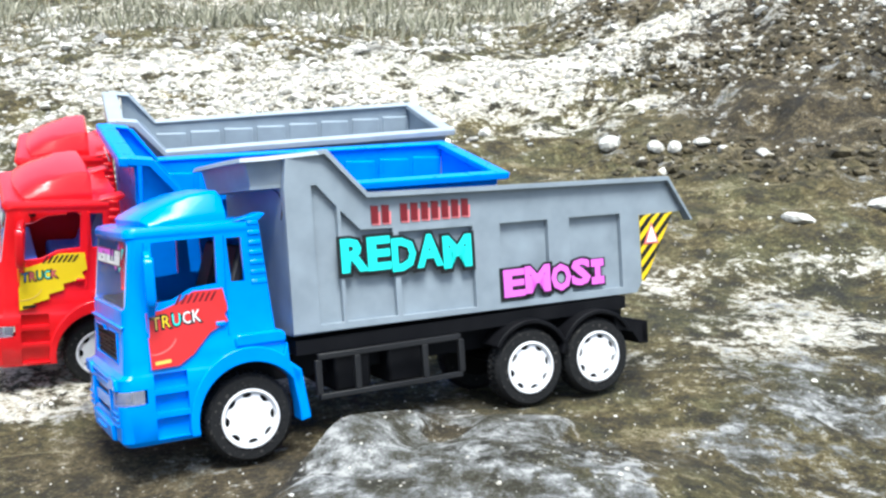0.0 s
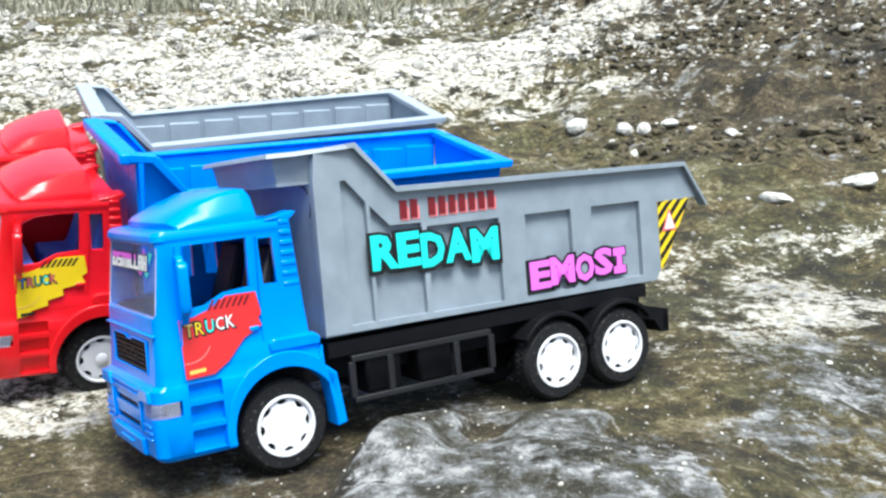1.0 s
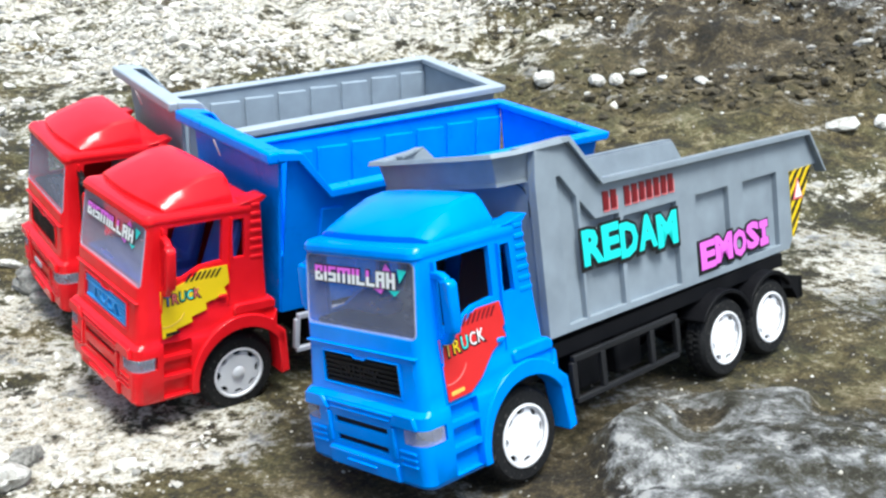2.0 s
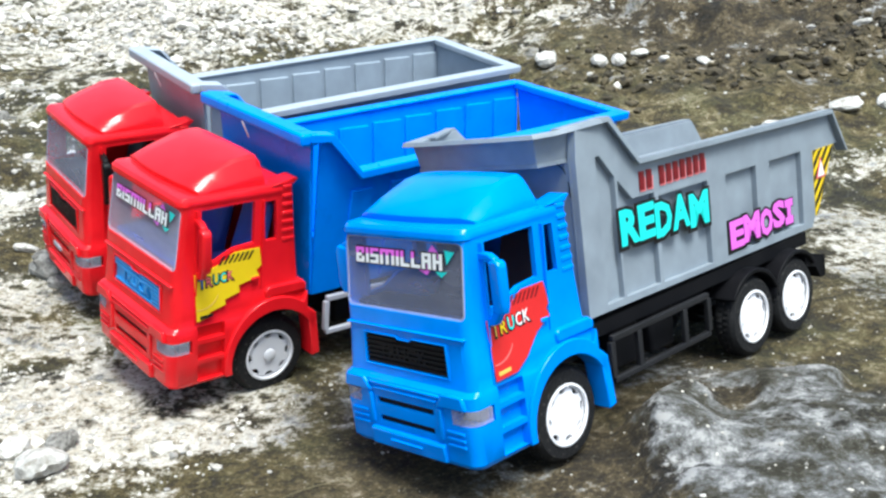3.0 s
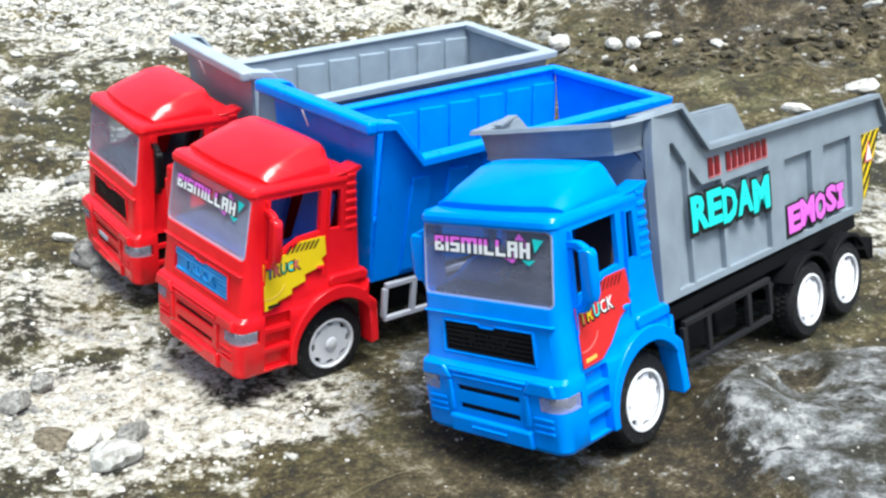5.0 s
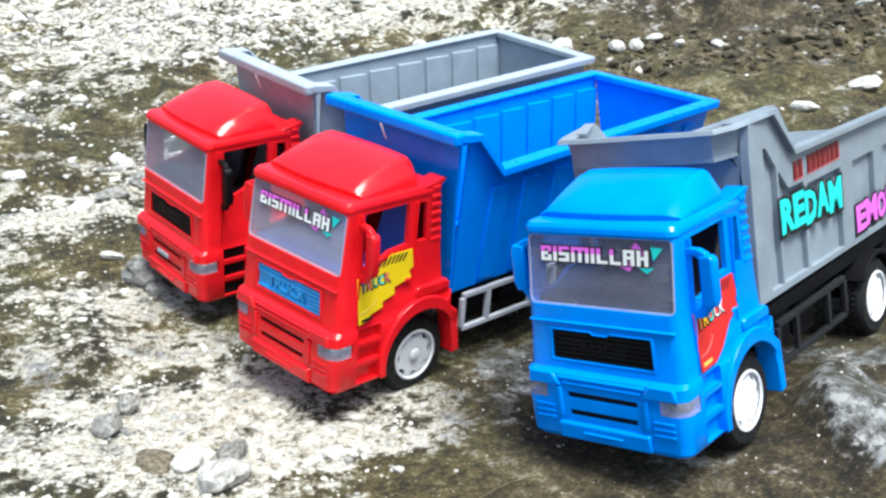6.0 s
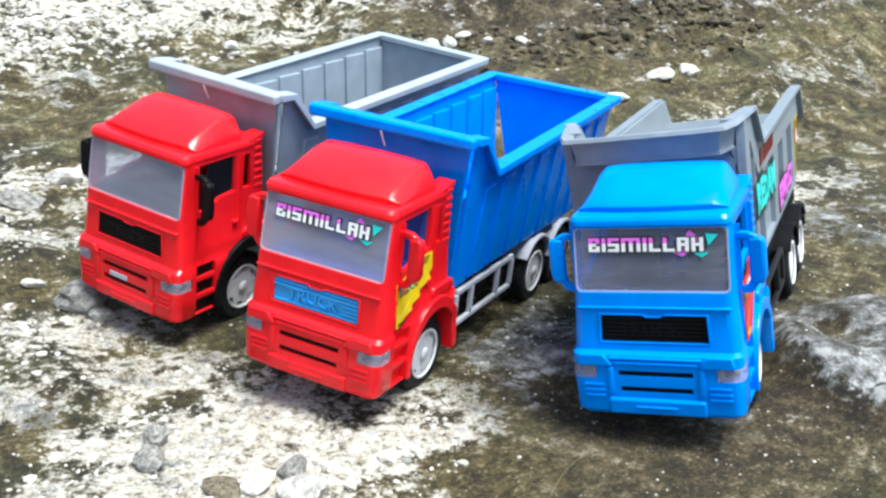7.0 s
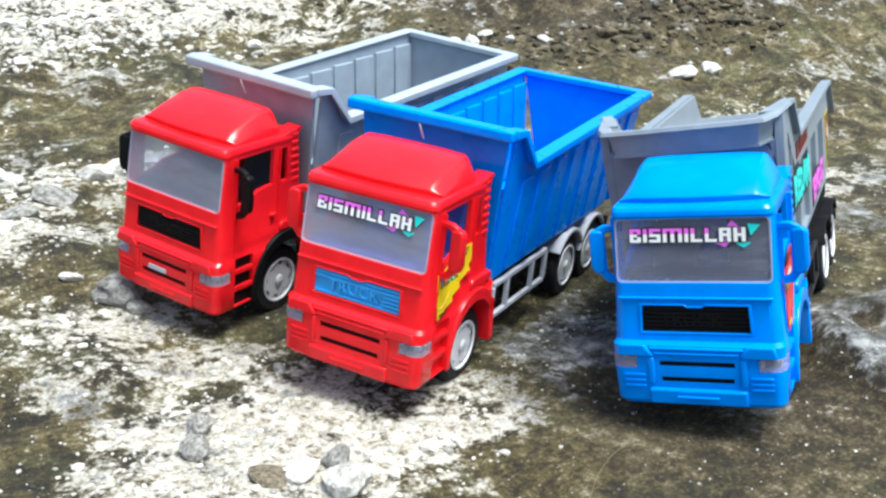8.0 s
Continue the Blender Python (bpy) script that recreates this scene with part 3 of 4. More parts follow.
    # moulded lines on the side and front
    for s in (1, -1):
        for k in range(7):
            z = 0.0690 + 0.0052 * k
            b = bmesh.new()
            xr = -0.0138 + (z - 0.06) / 0.0355 * 0.0028
            slab(b, (xr + 0.0010, s * 0.0398 - 0.0012, z), (-0.0034, s * 0.0398 + 0.0008, z + 0.0026))
            part("louvre_rib", b, mat, shell, bevel=0.0006)
        dark = BLACK if kind == 2 else mat
        lip = [(0.0020 + 0.0285 * math.cos(radians(a)), 0.0290 * math.sin(radians(a))) for a in range(-10, 172, 7)]
        out = [(0.0020 + 0.0330 * math.cos(radians(a)), 0.0372 * math.sin(radians(a))) for a in range(-8, 130, 7)] + [(-0.0195, 0.0372), (-0.0200, 0.0250), (-0.0262, 0.0200)]
        part("wheel_arch", prism(lip + out[::-1], s * 0.0385, s * 0.0446), dark, c, "flared wheel arch", bevel=0.0014, seg=3)
        b = prism([(-0.0198, 0.0268), (-0.0262, 0.0215), (-0.0300, -0.0055), (-0.0240, -0.0068), (-0.0235, 0.0030)], s * 0.0330, s * 0.0446)
        part("rear_mudguard", b, dark, c, bevel=0.0008)
        b = prism([(0.0080, 0.0372), (-0.0195, 0.0372), (-0.0195, 0.0418), (-0.0160, 0.0440), (0.0060, 0.0440), (0.0085, 0.0420)], s * 0.0390, s * 0.0432)
        part("cab_shoulder", b, mat, c, bevel=0.0012, seg=3)
        if kind == 2:
            for z0 in (-0.0038, 0.0096, 0.0216):
                b = bmesh.new()
                slab(b, (0.0347, min(s * 0.0394, s * 0.0408), z0), (0.0513, max(s * 0.0394, s * 0.0408), z0 + 0.0070))
                part("step", b, BLACK, c, "black cab step")
    for s in (1, -1):
        b = bmesh.new()
        slab(b, (0.0125, min(s * 0.0400, s * 0.0428), 0.0498), (0.0175, max(s * 0.0400, s * 0.0428), 0.0520))
        part("door_handle", b, mat, c, bevel=0.0005)
        for x0, z0, z1 in ((0.0112, 0.0450, 0.0960), (0.0530, 0.0310, 0.0960)):
            b = prism([(x0, z0), (x0 - 0.0008, z0), (x0 - 0.0024 * (z1 - z0) / 0.05, z1), (x0 + 0.0008 - 0.0024 * (z1 - z0) / 0.05, z1)], s * 0.0398, s * (0.0420 if z0 > 0.04 else 0.0424))
            part("door_seam", b, mat, c)
        ph = lambda u, v, w: Vector((0.0632 + (0.050 - v) * 0.035 + w, s * u, v))
        part("front_panel", sheet([[(0.0292, 0.0345), (0.0362, 0.0345), (0.0362, 0.0515), (0.0292, 0.0515)], [(0.0300, 0.0353), (0.0354, 0.0353), (0.0354, 0.0507), (0.0300, 0.0507)]], 0.0010, ph), mat, c, "raised frame beside the grille", bevel=0.0004)
    part("grille_surround", sheet([[(u * 1.05, 0.0425 + (v - 0.0425) * 1.13) for u, v in gv], gv], 0.0016, lambda u, v, w: Vector((0.0635 + (0.050 - v) * 0.035 + w, u, v))), mat, c, "raised lip round the grille", bevel=0.0004)
    b = bmesh.new()
    slab(b, (0.0625, -0.0385, 0.0535), (0.0652, 0.0385, 0.0548))
    part("bonnet_line", b, mat, c, bevel=0.0006)
    for z, hw in ((0.0268, 0.0232), (0.0240, 0.0212)):
        b = prism([(0.0670, z - 0.0010), (0.0700, z - 0.0006), (0.0698, z + 0.0007), (0.0670, z + 0.0010)], -hw, hw)
        part("bumper_line", b, mat, c, bevel=0.0005)
    b = prism([(0.0670, -0.0062), (0.0704, -0.0052), (0.0710, 0.0032), (0.0670, 0.0045)], -0.0245, 0.0245)
    part("bumper_chin", b, mat, c, bevel=0.0009)
    b = prism([(0.0690, -0.0014), (0.0717, -0.0011), (0.0717, -0.0003), (0.0690, 0.0002)], -0.0105, 0.0105)
    part("chin_bar", b, mat, c, bevel=0.0003)
    for s in (1, -1):
        wedge = sheet([[(0.0212, 0.0226), (0.0255, 0.0290), (0.0385, 0.0290), (0.0400, 0.0226)]], 0.0024, lambda u, v, w: Vector((0.0682 + w, s * u, v)))
        part("lamp_brow", wedge, mat, c, bevel=0.0009)
        b = bmesh.new()
        slab(b, (0.0670, min(s * 0.0215, s * 0.0245), 0.0060), (0.0702, max(s * 0.0215, s * 0.0245), 0.0215))
        part("bumper_pillar", b, mat, c, bevel=0.0007)
    for zz in (0.0040, 0.0072, 0.0104):
        for s in (1, -1):
            b = bmesh.new()
            slab(b, (0.066, min(s * 0.0265, s * 0.0372), zz), (0.0701, max(s * 0.0265, s * 0.0372), zz + 0.0013))
            part("bumper_rib", b, mat, c, bevel=0.0003)
    # spoiler on the roof
    prof = [(0.0518, 0.1028), (0.0526, 0.1066), (0.0508, 0.1086), (0.0425, 0.1128), (0.0330, 0.1164), (0.0230, 0.1190), (0.0130, 0.1204), (0.0085, 0.1202), (0.0065, 0.1175), (0.0060, 0.1028)]
    rings = []
    for t, k in ((-1, 0.22), (-0.985, 0.36), (-0.86, 0.86), (-0.80, 0.95), (-0.5, 0.99), (0, 1.0), (0.5, 0.99), (0.80, 0.95), (0.86, 0.86), (0.985, 0.36), (1, 0.22)):
        rings.append([(x - 0.0045 * t * t * (x > 0.03), 0.0372 * t, 0.1028 + (z - 0.1028) * (k if z > 0.1070 else max(k, 0.6))) for x, z in prof])
    part("roof_spoiler", loft(rings), mat, c, "bevelled roof spoiler", bevel=0.0005).data.set_sharp_from_angle(angle=radians(24))
    for s in (1, -1):
        b = prism([(0.0040, 0.1030), (-0.0110, 0.1066), (-0.0140, 0.1058), (-0.0105, 0.1026)], s * 0.0300, s * 0.0402)
        part("roof_winglet", b, mat, c, bevel=0.0005)
    # windscreen
    bm = bmesh.new()
    vs = [bm.verts.new((x, y, z)) for x, y, z in ((0.0618, -0.0388, 0.0615), (0.0618, 0.0388, 0.0615), (0.0572, 0.0386, 0.0978), (0.0572, -0.0386, 0.0978))]
    f = bm.faces.new(vs)
    bmesh.ops.solidify(bm, geom=[f], thickness=0.0008)
    wsn = part("windscreen", bm, PANE if kind == 0 else PANE_PALE, c, "cloudy clear plastic windscreen", smooth=False)
    i = [(u * 0.980, 0.0797 + (v - 0.0797) * 0.955) for u, v in pane_edge]
    fr = sheet([pane_edge, i], 0.0006, lambda u, v, w: Vector((0.0620 - (v - 0.0615) * 0.127 + w, u, v)))
    part("windscreen_rim", fr, PANE_PALE, wsn, smooth=False)
    if kind < 2:
        pl = lambda u, v, w: Vector((0.0627 - (v - 0.0615) * 0.127 + w, u, v))
        for shape, m2 in (([(0.0115, 0.0835), (0.0200, 0.0955), (0.0250, 0.0905), (0.0165, 0.0815)], P_PINK), ([(0.0275, 0.0935), (0.0335, 0.0930), (0.0288, 0.0872)], P_CYAN), ([(0.0215, 0.0835), (0.0290, 0.0838), (0.0255, 0.0810)], P_CYAN)):
            part("sticker_shard", sheet([shape], 0.0001, pl), m2, wsn, smooth=False)
        glyphs = {"B": "111 101 110 101 111", "I": "1 1 1 1 1", "S": "111 100 111 001 111", "M": "11111 10101 10101 10101 10101", "L": "100 100 100 100 111", "A": "111 101 111 101 101", "H": "101 101 111 101 101"}
        word, cu_, cv_ = "BISMILLAH", 0.00190, 0.00146
        u = -0.0304
        for q, ch in enumerate(word):
            rows_ = glyphs[ch].split()
            wide = len(rows_[0])
            for grow, w0, mats in ((0.0006, 0.0002, (P_BLK,)), (0.0, 0.0005, (P_WHITE, P_PINK))):
                for tone, m2 in enumerate(mats):
                    bm = bmesh.new()
                    for r_, row in enumerate(rows_):
                        if len(mats) == 2 and (r_ < 2 and q < 7) != (tone == 1):
                            continue
                        v1 = 0.0917 - r_ * cv_
                        for k in range(wide):
                            if row[k] == "1":
                                q4 = [pl(a, b, w0) for a, b in ((u + k * cu_ - grow, v1 - cv_ - grow), (u + (k + 1) * cu_ + grow, v1 - cv_ - grow), (u + (k + 1) * cu_ + grow, v1 + grow), (u + k * cu_ - grow, v1 + grow))]
                                lo = [bm.verts.new(p) for p in q4]
                                hi = [bm.verts.new(p + Vector((0.0002, 0, 0))) for p in q4]
                                bm.faces.new(hi)
                                for e in range(4):
                                    bm.faces.new((lo[e], lo[(e + 1) % 4], hi[(e + 1) % 4], hi[e]))
                    if bm.faces:
                        part("lettering", bm, m2, wsn, "black outline of windscreen lettering" if grow else "windscreen letter " + ch, smooth=False)
                    else:
                        bm.free()
            u += (wide + 0.62) * cu_
    # grille
    g = new("grille", None)
    g.parent, g.empty_display_size = c, 0.01
    gm = (BLACK, plastic("blue_grille_plastic", (0.04, 0.31, 0.70), 0.3) if kind == 1 else BLACK, BLACK)[kind]
    b = bmesh.new()
    slab(b, (0.0612, -0.0275, 0.0345), (0.0634, 0.0275, 0.0505))
    part("grille_plate", b, gm, g)
    for k in range(6):
        z = 0.0355 + 0.0024 * k
        for u0, u1 in (((-0.0262, 0.0262),) if k < 5 else ((-0.0258, -0.0054), (0.0054, 0.0258))):
            if kind == 1 and 0 < k < 4:
                u0, u1 = 0.0165, 0.0262
            b = bmesh.new()
            slab(b, (0.0630, u0, z), (0.0646, u1, z + 0.0013))
            part("grille_slat", b, gm, g)
    pg = lambda u, v, w: Vector((0.0634 + w, u, v))
    part("grille_lettering", put_text("TRUCK", -0.0175, 0.0385, 0.0140, 0.0456, pg, 0.0, 0.0013, 0.01), gm, g, "raised lettering TRUCK", smooth=False)
    if kind == 2:
        b = bmesh.new()
        slab(b, (0.0690, -0.012, 0.0112), (0.0700, 0.002, 0.0140))
        part("number_plate", b, FRAMEGREY, c, "small pale plate")
    for z0, z1 in ((0.0160, 0.0200), (0.0068, 0.0108)):
        b = bmesh.new()
        slab(b, (0.0625, -0.0205, z0), (0.0676, 0.0205, z1))
        part("bumper_slot", b, BLACK, c, "dark intake slot")
    # headlights
    for s in (1, -1):
        ring = []
        for xx, yy in ((0.0694, 0.0304), (0.0694, 0.0370), (0.0685, 0.0402), (0.0664, 0.0426), (0.0625, 0.0434), (0.0565, 0.0434), (0.0565, 0.0380), (0.0620, 0.0304)):
            ring.append((xx, yy * s))
        bm = loft([[(x, y, z) for x, y in ring] for z in (0.0150, 0.0222)])
        h = part("headlight", bm, LENS, c, "clear plastic headlight lens", bevel=0.0004)
        b = bmesh.new()
        slab(b, (0.0560, min(s * 0.0325, s * 0.0400), 0.0152), (0.0610, max(s * 0.0325, s * 0.0400), 0.0220))
        part("reflector", b, SMOKE, h)
    # mirrors
    mm = BLACK if kind == 2 else mat
    for s in (1, -1):
        m_ = new("mirror", None)
        m_.parent, m_.empty_display_size = c, 0.01
        m_.matrix_basis = pose(0.0475, s * 0.0388, 0.0, 0, 0, -s * 9)
        arm = lambda u, v, w: Vector((w, s * u, v))
        part("mirror_arm", sheet([[(0, 0.0918), (0.0080, 0.0918), (0.0120, 0.0900), (0.0120, 0.0640), (0.0085, 0.0590), (0, 0.0572), (0, 0.0612), (0.0062, 0.0628), (0.0078, 0.0660), (0.0078, 0.0868), (0.0060, 0.0880), (0, 0.0880)]], 0.0036, arm), mm, m_, "curved mirror bracket", bevel=0.0008)
        part("mirror_head", sheet([[(0.0082, 0.0885), (0.0135, 0.0895), (0.0158, 0.0872), (0.0160, 0.0690), (0.0142, 0.0642), (0.0082, 0.0650)]], 0.0052, lambda u, v, w: arm(u, v, w - 0.0008)), mm, m_, bevel=0.0013, seg=3)
    # seats and dashboard
    sm = (DARKSEAT, SEAT, DARKSEAT)[kind]
    for y in (0.019, -0.019):
        b = prism([(0.030, 0.045), (0.004, 0.045), (-0.006, 0.088), (-0.001, 0.090), (0.010, 0.056), (0.030, 0.056)], y - 0.012, y + 0.012)
        part("seat", b, sm, c, bevel=0.002)
    b = bmesh.new()
    slab(b, (0.040, -0.036, 0.045), (0.0585, 0.036, 0.0640))
    part("dashboard", b, sm, c, bevel=0.001)
    b = bmesh.new()
    slab(b, (-0.016, -0.038, 0.0285), (0.060, 0.038, 0.0300))
    part("cab_floor", b, sm, c)
    # door sticker
    if kind < 2:
        ps = lambda u, v, w: Vector((u, 0.0404 + (0.060 - v) * (0.00005 if v > 0.06 else 0.066) + 0.0009 + w, v))
        pm = P_RED if kind == 0 else P_YEL
        o = [(0.0525, 0.0605), (0.0520, 0.0320), (0.0380, 0.0325), (0.0300, 0.0375), (0.0210, 0.0470), (0.0110, 0.0520), (0.0125, 0.0560), (0.0105, 0.0580), (0.0125, 0.0690), (0.0280, 0.0690), (0.0360, 0.0640), (0.0450, 0.0610)]
        if kind == 1:
            o = [(0.0525, 0.0600), (0.0520, 0.0330), (0.0430, 0.0345), (0.0440, 0.0370), (0.0340, 0.0395), (0.0345, 0.0425), (0.0250, 0.0450), (0.0255, 0.0490), (0.0120, 0.0520), (0.0140, 0.0560), (0.0105, 0.0580), (0.0120, 0.0690), (0.0280, 0.0690), (0.0360, 0.0640), (0.0450, 0.0610)]
        st = part("door_sticker", sheet([o], 0.0003, ps), pm, c, "printed sticker on the door", smooth=False)
        for k in range(7):
            u = 0.0155 + 0.0030 * k
            b = sheet([[(u, 0.0680), (u + 0.0014, 0.0680), (u + 0.0044, 0.0632), (u + 0.0030, 0.0632)]], 0.0002, lambda a, v, w: ps(a, v, w + 0.0003))
            part("sticker_bar", b, P_DRED if kind == 0 else P_BLK, st, smooth=False)
        cols = (P_GOLD, P_YEL, P_CYAN, P_WHITE, P_WHITE) if kind == 0 else (P_BLUE, P_LIGHTRED, P_GREEN, P_CYAN, P_LIGHTRED)
        pt = lambda u, v, w: ps(-u, v, w + 0.0003)
        for k, ch in enumerate("TRUCK"):
            step = 0.0052 if kind == 0 else 0.0044
            u0 = -0.0502 + step * k
            v0 = 0.0525 + 0.0004 * k
            part("sticker_letter", put_text(ch, u0, v0 - 0.001, u0 + step * 0.9, v0 + step * 1.12, pt, 0.0, 0.0002, 0.06), P_BLK, st, smooth=False)
            part("sticker_letter", put_text(ch, u0 + 0.0003, v0 - 0.0006, u0 + step * 0.82, v0 + step * 1.06, pt, 0.0002, 0.0004, 0.0), cols[k], st, smooth=False)
        b = sheet([[(0.0500, 0.0340), (0.0420, 0.0345), (0.0420, 0.0362), (0.0500, 0.0358)]], 0.0002, lambda a, v, w: ps(a, v, w + 0.0003))
        part("sticker_bar", b, P_GOLD if kind == 0 else P_BLK, st, smooth=False)
        arc = [(0.0500 - 0.012 * math.sin(radians(a)), 0.050 - 0.0115 * math.cos(radians(a)) * 0.9) for a in range(-10, 80, 10)]
        b = sheet([arc + [(x - 0.0003, y - 0.0006) for x, y in arc[::-1]]], 0.0002, lambda a, v, w: ps(a, v, w + 0.0003))
        part("sticker_line", b, P_LIGHTRED if kind == 0 else P_GOLD, st, smooth=False)


# ---- chassis ----
def chassis(truck, rack_mat, fender_mat):
    c = new("chassis", None)
    c.parent, c.empty_display_size = truck, 0.02
    for s in (1, -1):
        b = bmesh.new()
        slab(b, (-0.258, min(s * 0.012, s * 0.018), 0.012), (0.040, max(s * 0.012, s * 0.018), 0.0265))
        part("frame_rail", b, CHASSIS, c)
    b = bmesh.new()
    slab(b, (-0.250, -0.034, 0.0265), (-0.028, 0.034, 0.0345))
    part("deck", b, CHASSIS, c)
    for x in (-0.062, -0.095):
        b = bmesh.new()
        slab(b, (x - 0.011, -0.030, 0.002), (x + 0.011, 0.030, 0.0265))
        part("tank", b, CHASSIS, c, bevel=0.002)
    for ax, az in zip(AXLES, AXLE_Z):
        part("axle", lathe([(0.0001, -0.032), (0.0035, -0.032), (0.0035, 0.032), (0.0001, 0.032)], 12), CHASSIS, c).matrix_basis = Matrix.Translation((ax, 0, az))
    for s in (1, -1):
        r = new("side_rack", None)
        r.parent, r.empty_display_size = c, 0.01
        y0, y1 = sorted((s * 0.0375, s * 0.0405))
        for z0, z1 in ((0.0015, 0.0045), (0.0235, 0.0268)):
            b = bmesh.new()
            slab(b, (-0.1265, y0, z0), (-0.0380, y1, z1))
            part("rack_bar", b, rack_mat, r, bevel=0.0004)
        for x in (-0.0380, -0.0610, -0.1030, -0.1265):
            b = bmesh.new()
            slab(b, (x - 0.0018, y0, 0.0045), (x + 0.0018, y1, 0.0235))
            part("rack_post", b, rack_mat, r, bevel=0.0004)
        for ax, FA, FB in ((AXLES[1], 32, 170), (AXLES[2], 10, 150)):
            lo = [(ax + 0.0258 * math.cos(radians(a)), 0.001 + 0.0258 * math.sin(radians(a))) for a in range(FA, FB, 8)]
            hi = [(ax + 0.0284 * math.cos(radians(a)), 0.001 + 0.0284 * math.sin(radians(a))) for a in range(FA, FB, 8)]
            part("rear_fender", prism(lo + hi[::-1], s * 0.025, s * 0.0425), fender_mat, c, bevel=0.0005)
        b = prism([(-0.236, 0.024), (-0.262, 0.0175), (-0.262, 0.0035), (-0.256, 0.0035), (-0.250, 0.012), (-0.238, 0.015)], s * 0.016, s * 0.040)
        part("tail_bracket", b, CHASSIS, c)
    b = bmesh.new()
    slab(b, (-0.262, -0.040, 0.0045), (-0.257, 0.040, 0.0165))
    part("tail_bar", b, CHASSIS, c, bevel=0.0006)


# ---- beds ----
def grey_bed(truck):
    """Bed with a canopy lip, slanting tail, stickers and painted words."""
    d = new("dump_bed", None)
    d.parent, d.empty_display_size = truck, 0.03
    d.matrix_basis = Matrix.Translation((0, 0.037, 0.09)) @ pose(0, 0, 0, 2.0, 0, 0.6) @ Matrix.Translation((0, -0.037, -0.09))
    yc, hb, ht = -0.0165, 0.0513, 0.0538
    zb, zt = 0.0385, 0.112

    def wy(z):
        return hb + (ht - hb) * (z - zb) / (zt - zb)
    o = [(-0.0265, 0.0385), (-0.2600, 0.0355), (-0.2640, 0.0420), (-0.2910, 0.0850), (-0.2990, 0.0850), (-0.2855, 0.1070), (-0.0735, 0.1110), (-0.0510, 0.1360), (-0.0290, 0.1340), (-0.0270, 0.1190)]
    panels = []
    for a, b2 in ((-0.0425, -0.0565), (-0.0587, -0.0895), (-0.0930, -0.1413), (-0.1600, -0.1940), (-0.2100, -0.2490)):
        if a > -0.05:
            panels.append([(a, 0.0420), (b2, 0.0420), (b2, 0.1060), (a - 0.0030, 0.1185), (a, 0.1185)])
        elif a > -0.09:
            panels.append([(a, 0.0420), (b2, 0.0415), (b2, 0.0915), (-0.0700, 0.0920), (a, 0.1035)])
        else:
            panels.append([(a, 0.0412), (b2, 0.0402), (b2, 0.0890 + (b2 + 0.09) * 0.012), (a, 0.0890 + (a + 0.09) * 0.012)])
    for s in (1, -1):
        part("side_wall", sheet([o], 0.0018, lambda u, v, w: Vector((u, yc + s * (wy(v) - 0.0052 + w), v))), GREY, d, bevel=0.0003)
        part("side_frame", sheet([o] + panels, 0.0036, lambda u, v, w: Vector((u, yc + s * (wy(v) - 0.0035 + w), v))), GREY, d, "raised ribs round recessed panels", bevel=0.0012, seg=3)
        top = [(-0.3040, 0.0790), (-0.2860, 0.1078), (-0.0738, 0.1118), (-0.0510, 0.1370), (-0.0260, 0.1348)]
        bm = bmesh.new()
        prev = None
        for k, (x, z) in enumerate(top):
            a, b2 = top[max(k - 1, 0)], top[min(k + 1, len(top) - 1)]
            t = Vector((b2[0] - a[0], 0, b2[1] - a[1])).normalized()
            nrm = Vector((-t.z, 0, t.x))
            y_in, y_out = wy(z) - 0.0032, wy(z) + 0.0042
            if k == len(top) - 1:
                y_in, y_out = y_in - 0.010, y_out - 0.010
            ring = []
            for yy, h in ((y_in, 0.0), (y_out, 0.0), (y_out, -0.0030 if k else -0.0015), (y_out - 0.0012, -0.0030 if k else -0.0015), (y_out - 0.0014, -0.0014), (y_in, -0.0014)):
                p = Vector((x, yc + s * yy, z)) + nrm * (h + 0.0008)
                ring.append(bm.verts.new(p))
            if prev:
                for i in range(6):
                    j = (i + 1) % 6
                    bm.faces.new((prev[i], prev[j], ring[j], ring[i]))
            else:
                bm.faces.new(ring)
            prev = ring
        bm.faces.new(prev)
        part("rim", bm, GREY, d, bevel=0.0003)
    b = bmesh.new()
    slab(b, (-0.260, yc - hb + 0.002, 0.0375), (-0.027, yc + hb - 0.002, 0.0400))
    part("bed_floor", b, GREY, d)
    fw = sheet([[(-hb + 0.001, 0.0385), (hb - 0.001, 0.0385), (ht - 0.0025, 0.1190), (-ht + 0.0025, 0.1190)]], 0.0022, lambda u, v, w: Vector((-0.0272 + w - 0.0022, yc + u, v)))
    part("front_wall", fw, GREY, d, bevel=0.0004)
    # canopy over the cab: skirt with cut corners and a thin brim
    plan_o = [(-0.0500, ht), (-0.0230, ht - 0.0050), (-0.0100, ht - 0.0100), (-0.0080, ht - 0.0250), (-0.0080, -ht + 0.0250), (-0.0100, -ht + 0.0100), (-0.0230, -ht + 0.0050), (-0.0500, -ht)]
    bm = bmesh.new()
    rows_ = []
    for z, gr, sl in ((0.1190, -0.0025, 0), (0.1345, 0.0, 0), (0.1345, -0.0022, 0), (0.1190, -0.0045, 0)):
        rows_.append([bm.verts.new((x + (gr if -0.049 < x else 0), yc + y * (1 + gr / ht), z + (0.0015 if x < -0.04 and z > 0.13 else 0))) for x, y in plan_o])
    for a, b2 in zip(rows_, rows_[1:] + rows_[:1]):
        for i in range(len(a) - 1):
            bm.faces.new((a[i], a[i + 1], b2[i + 1], b2[i]))
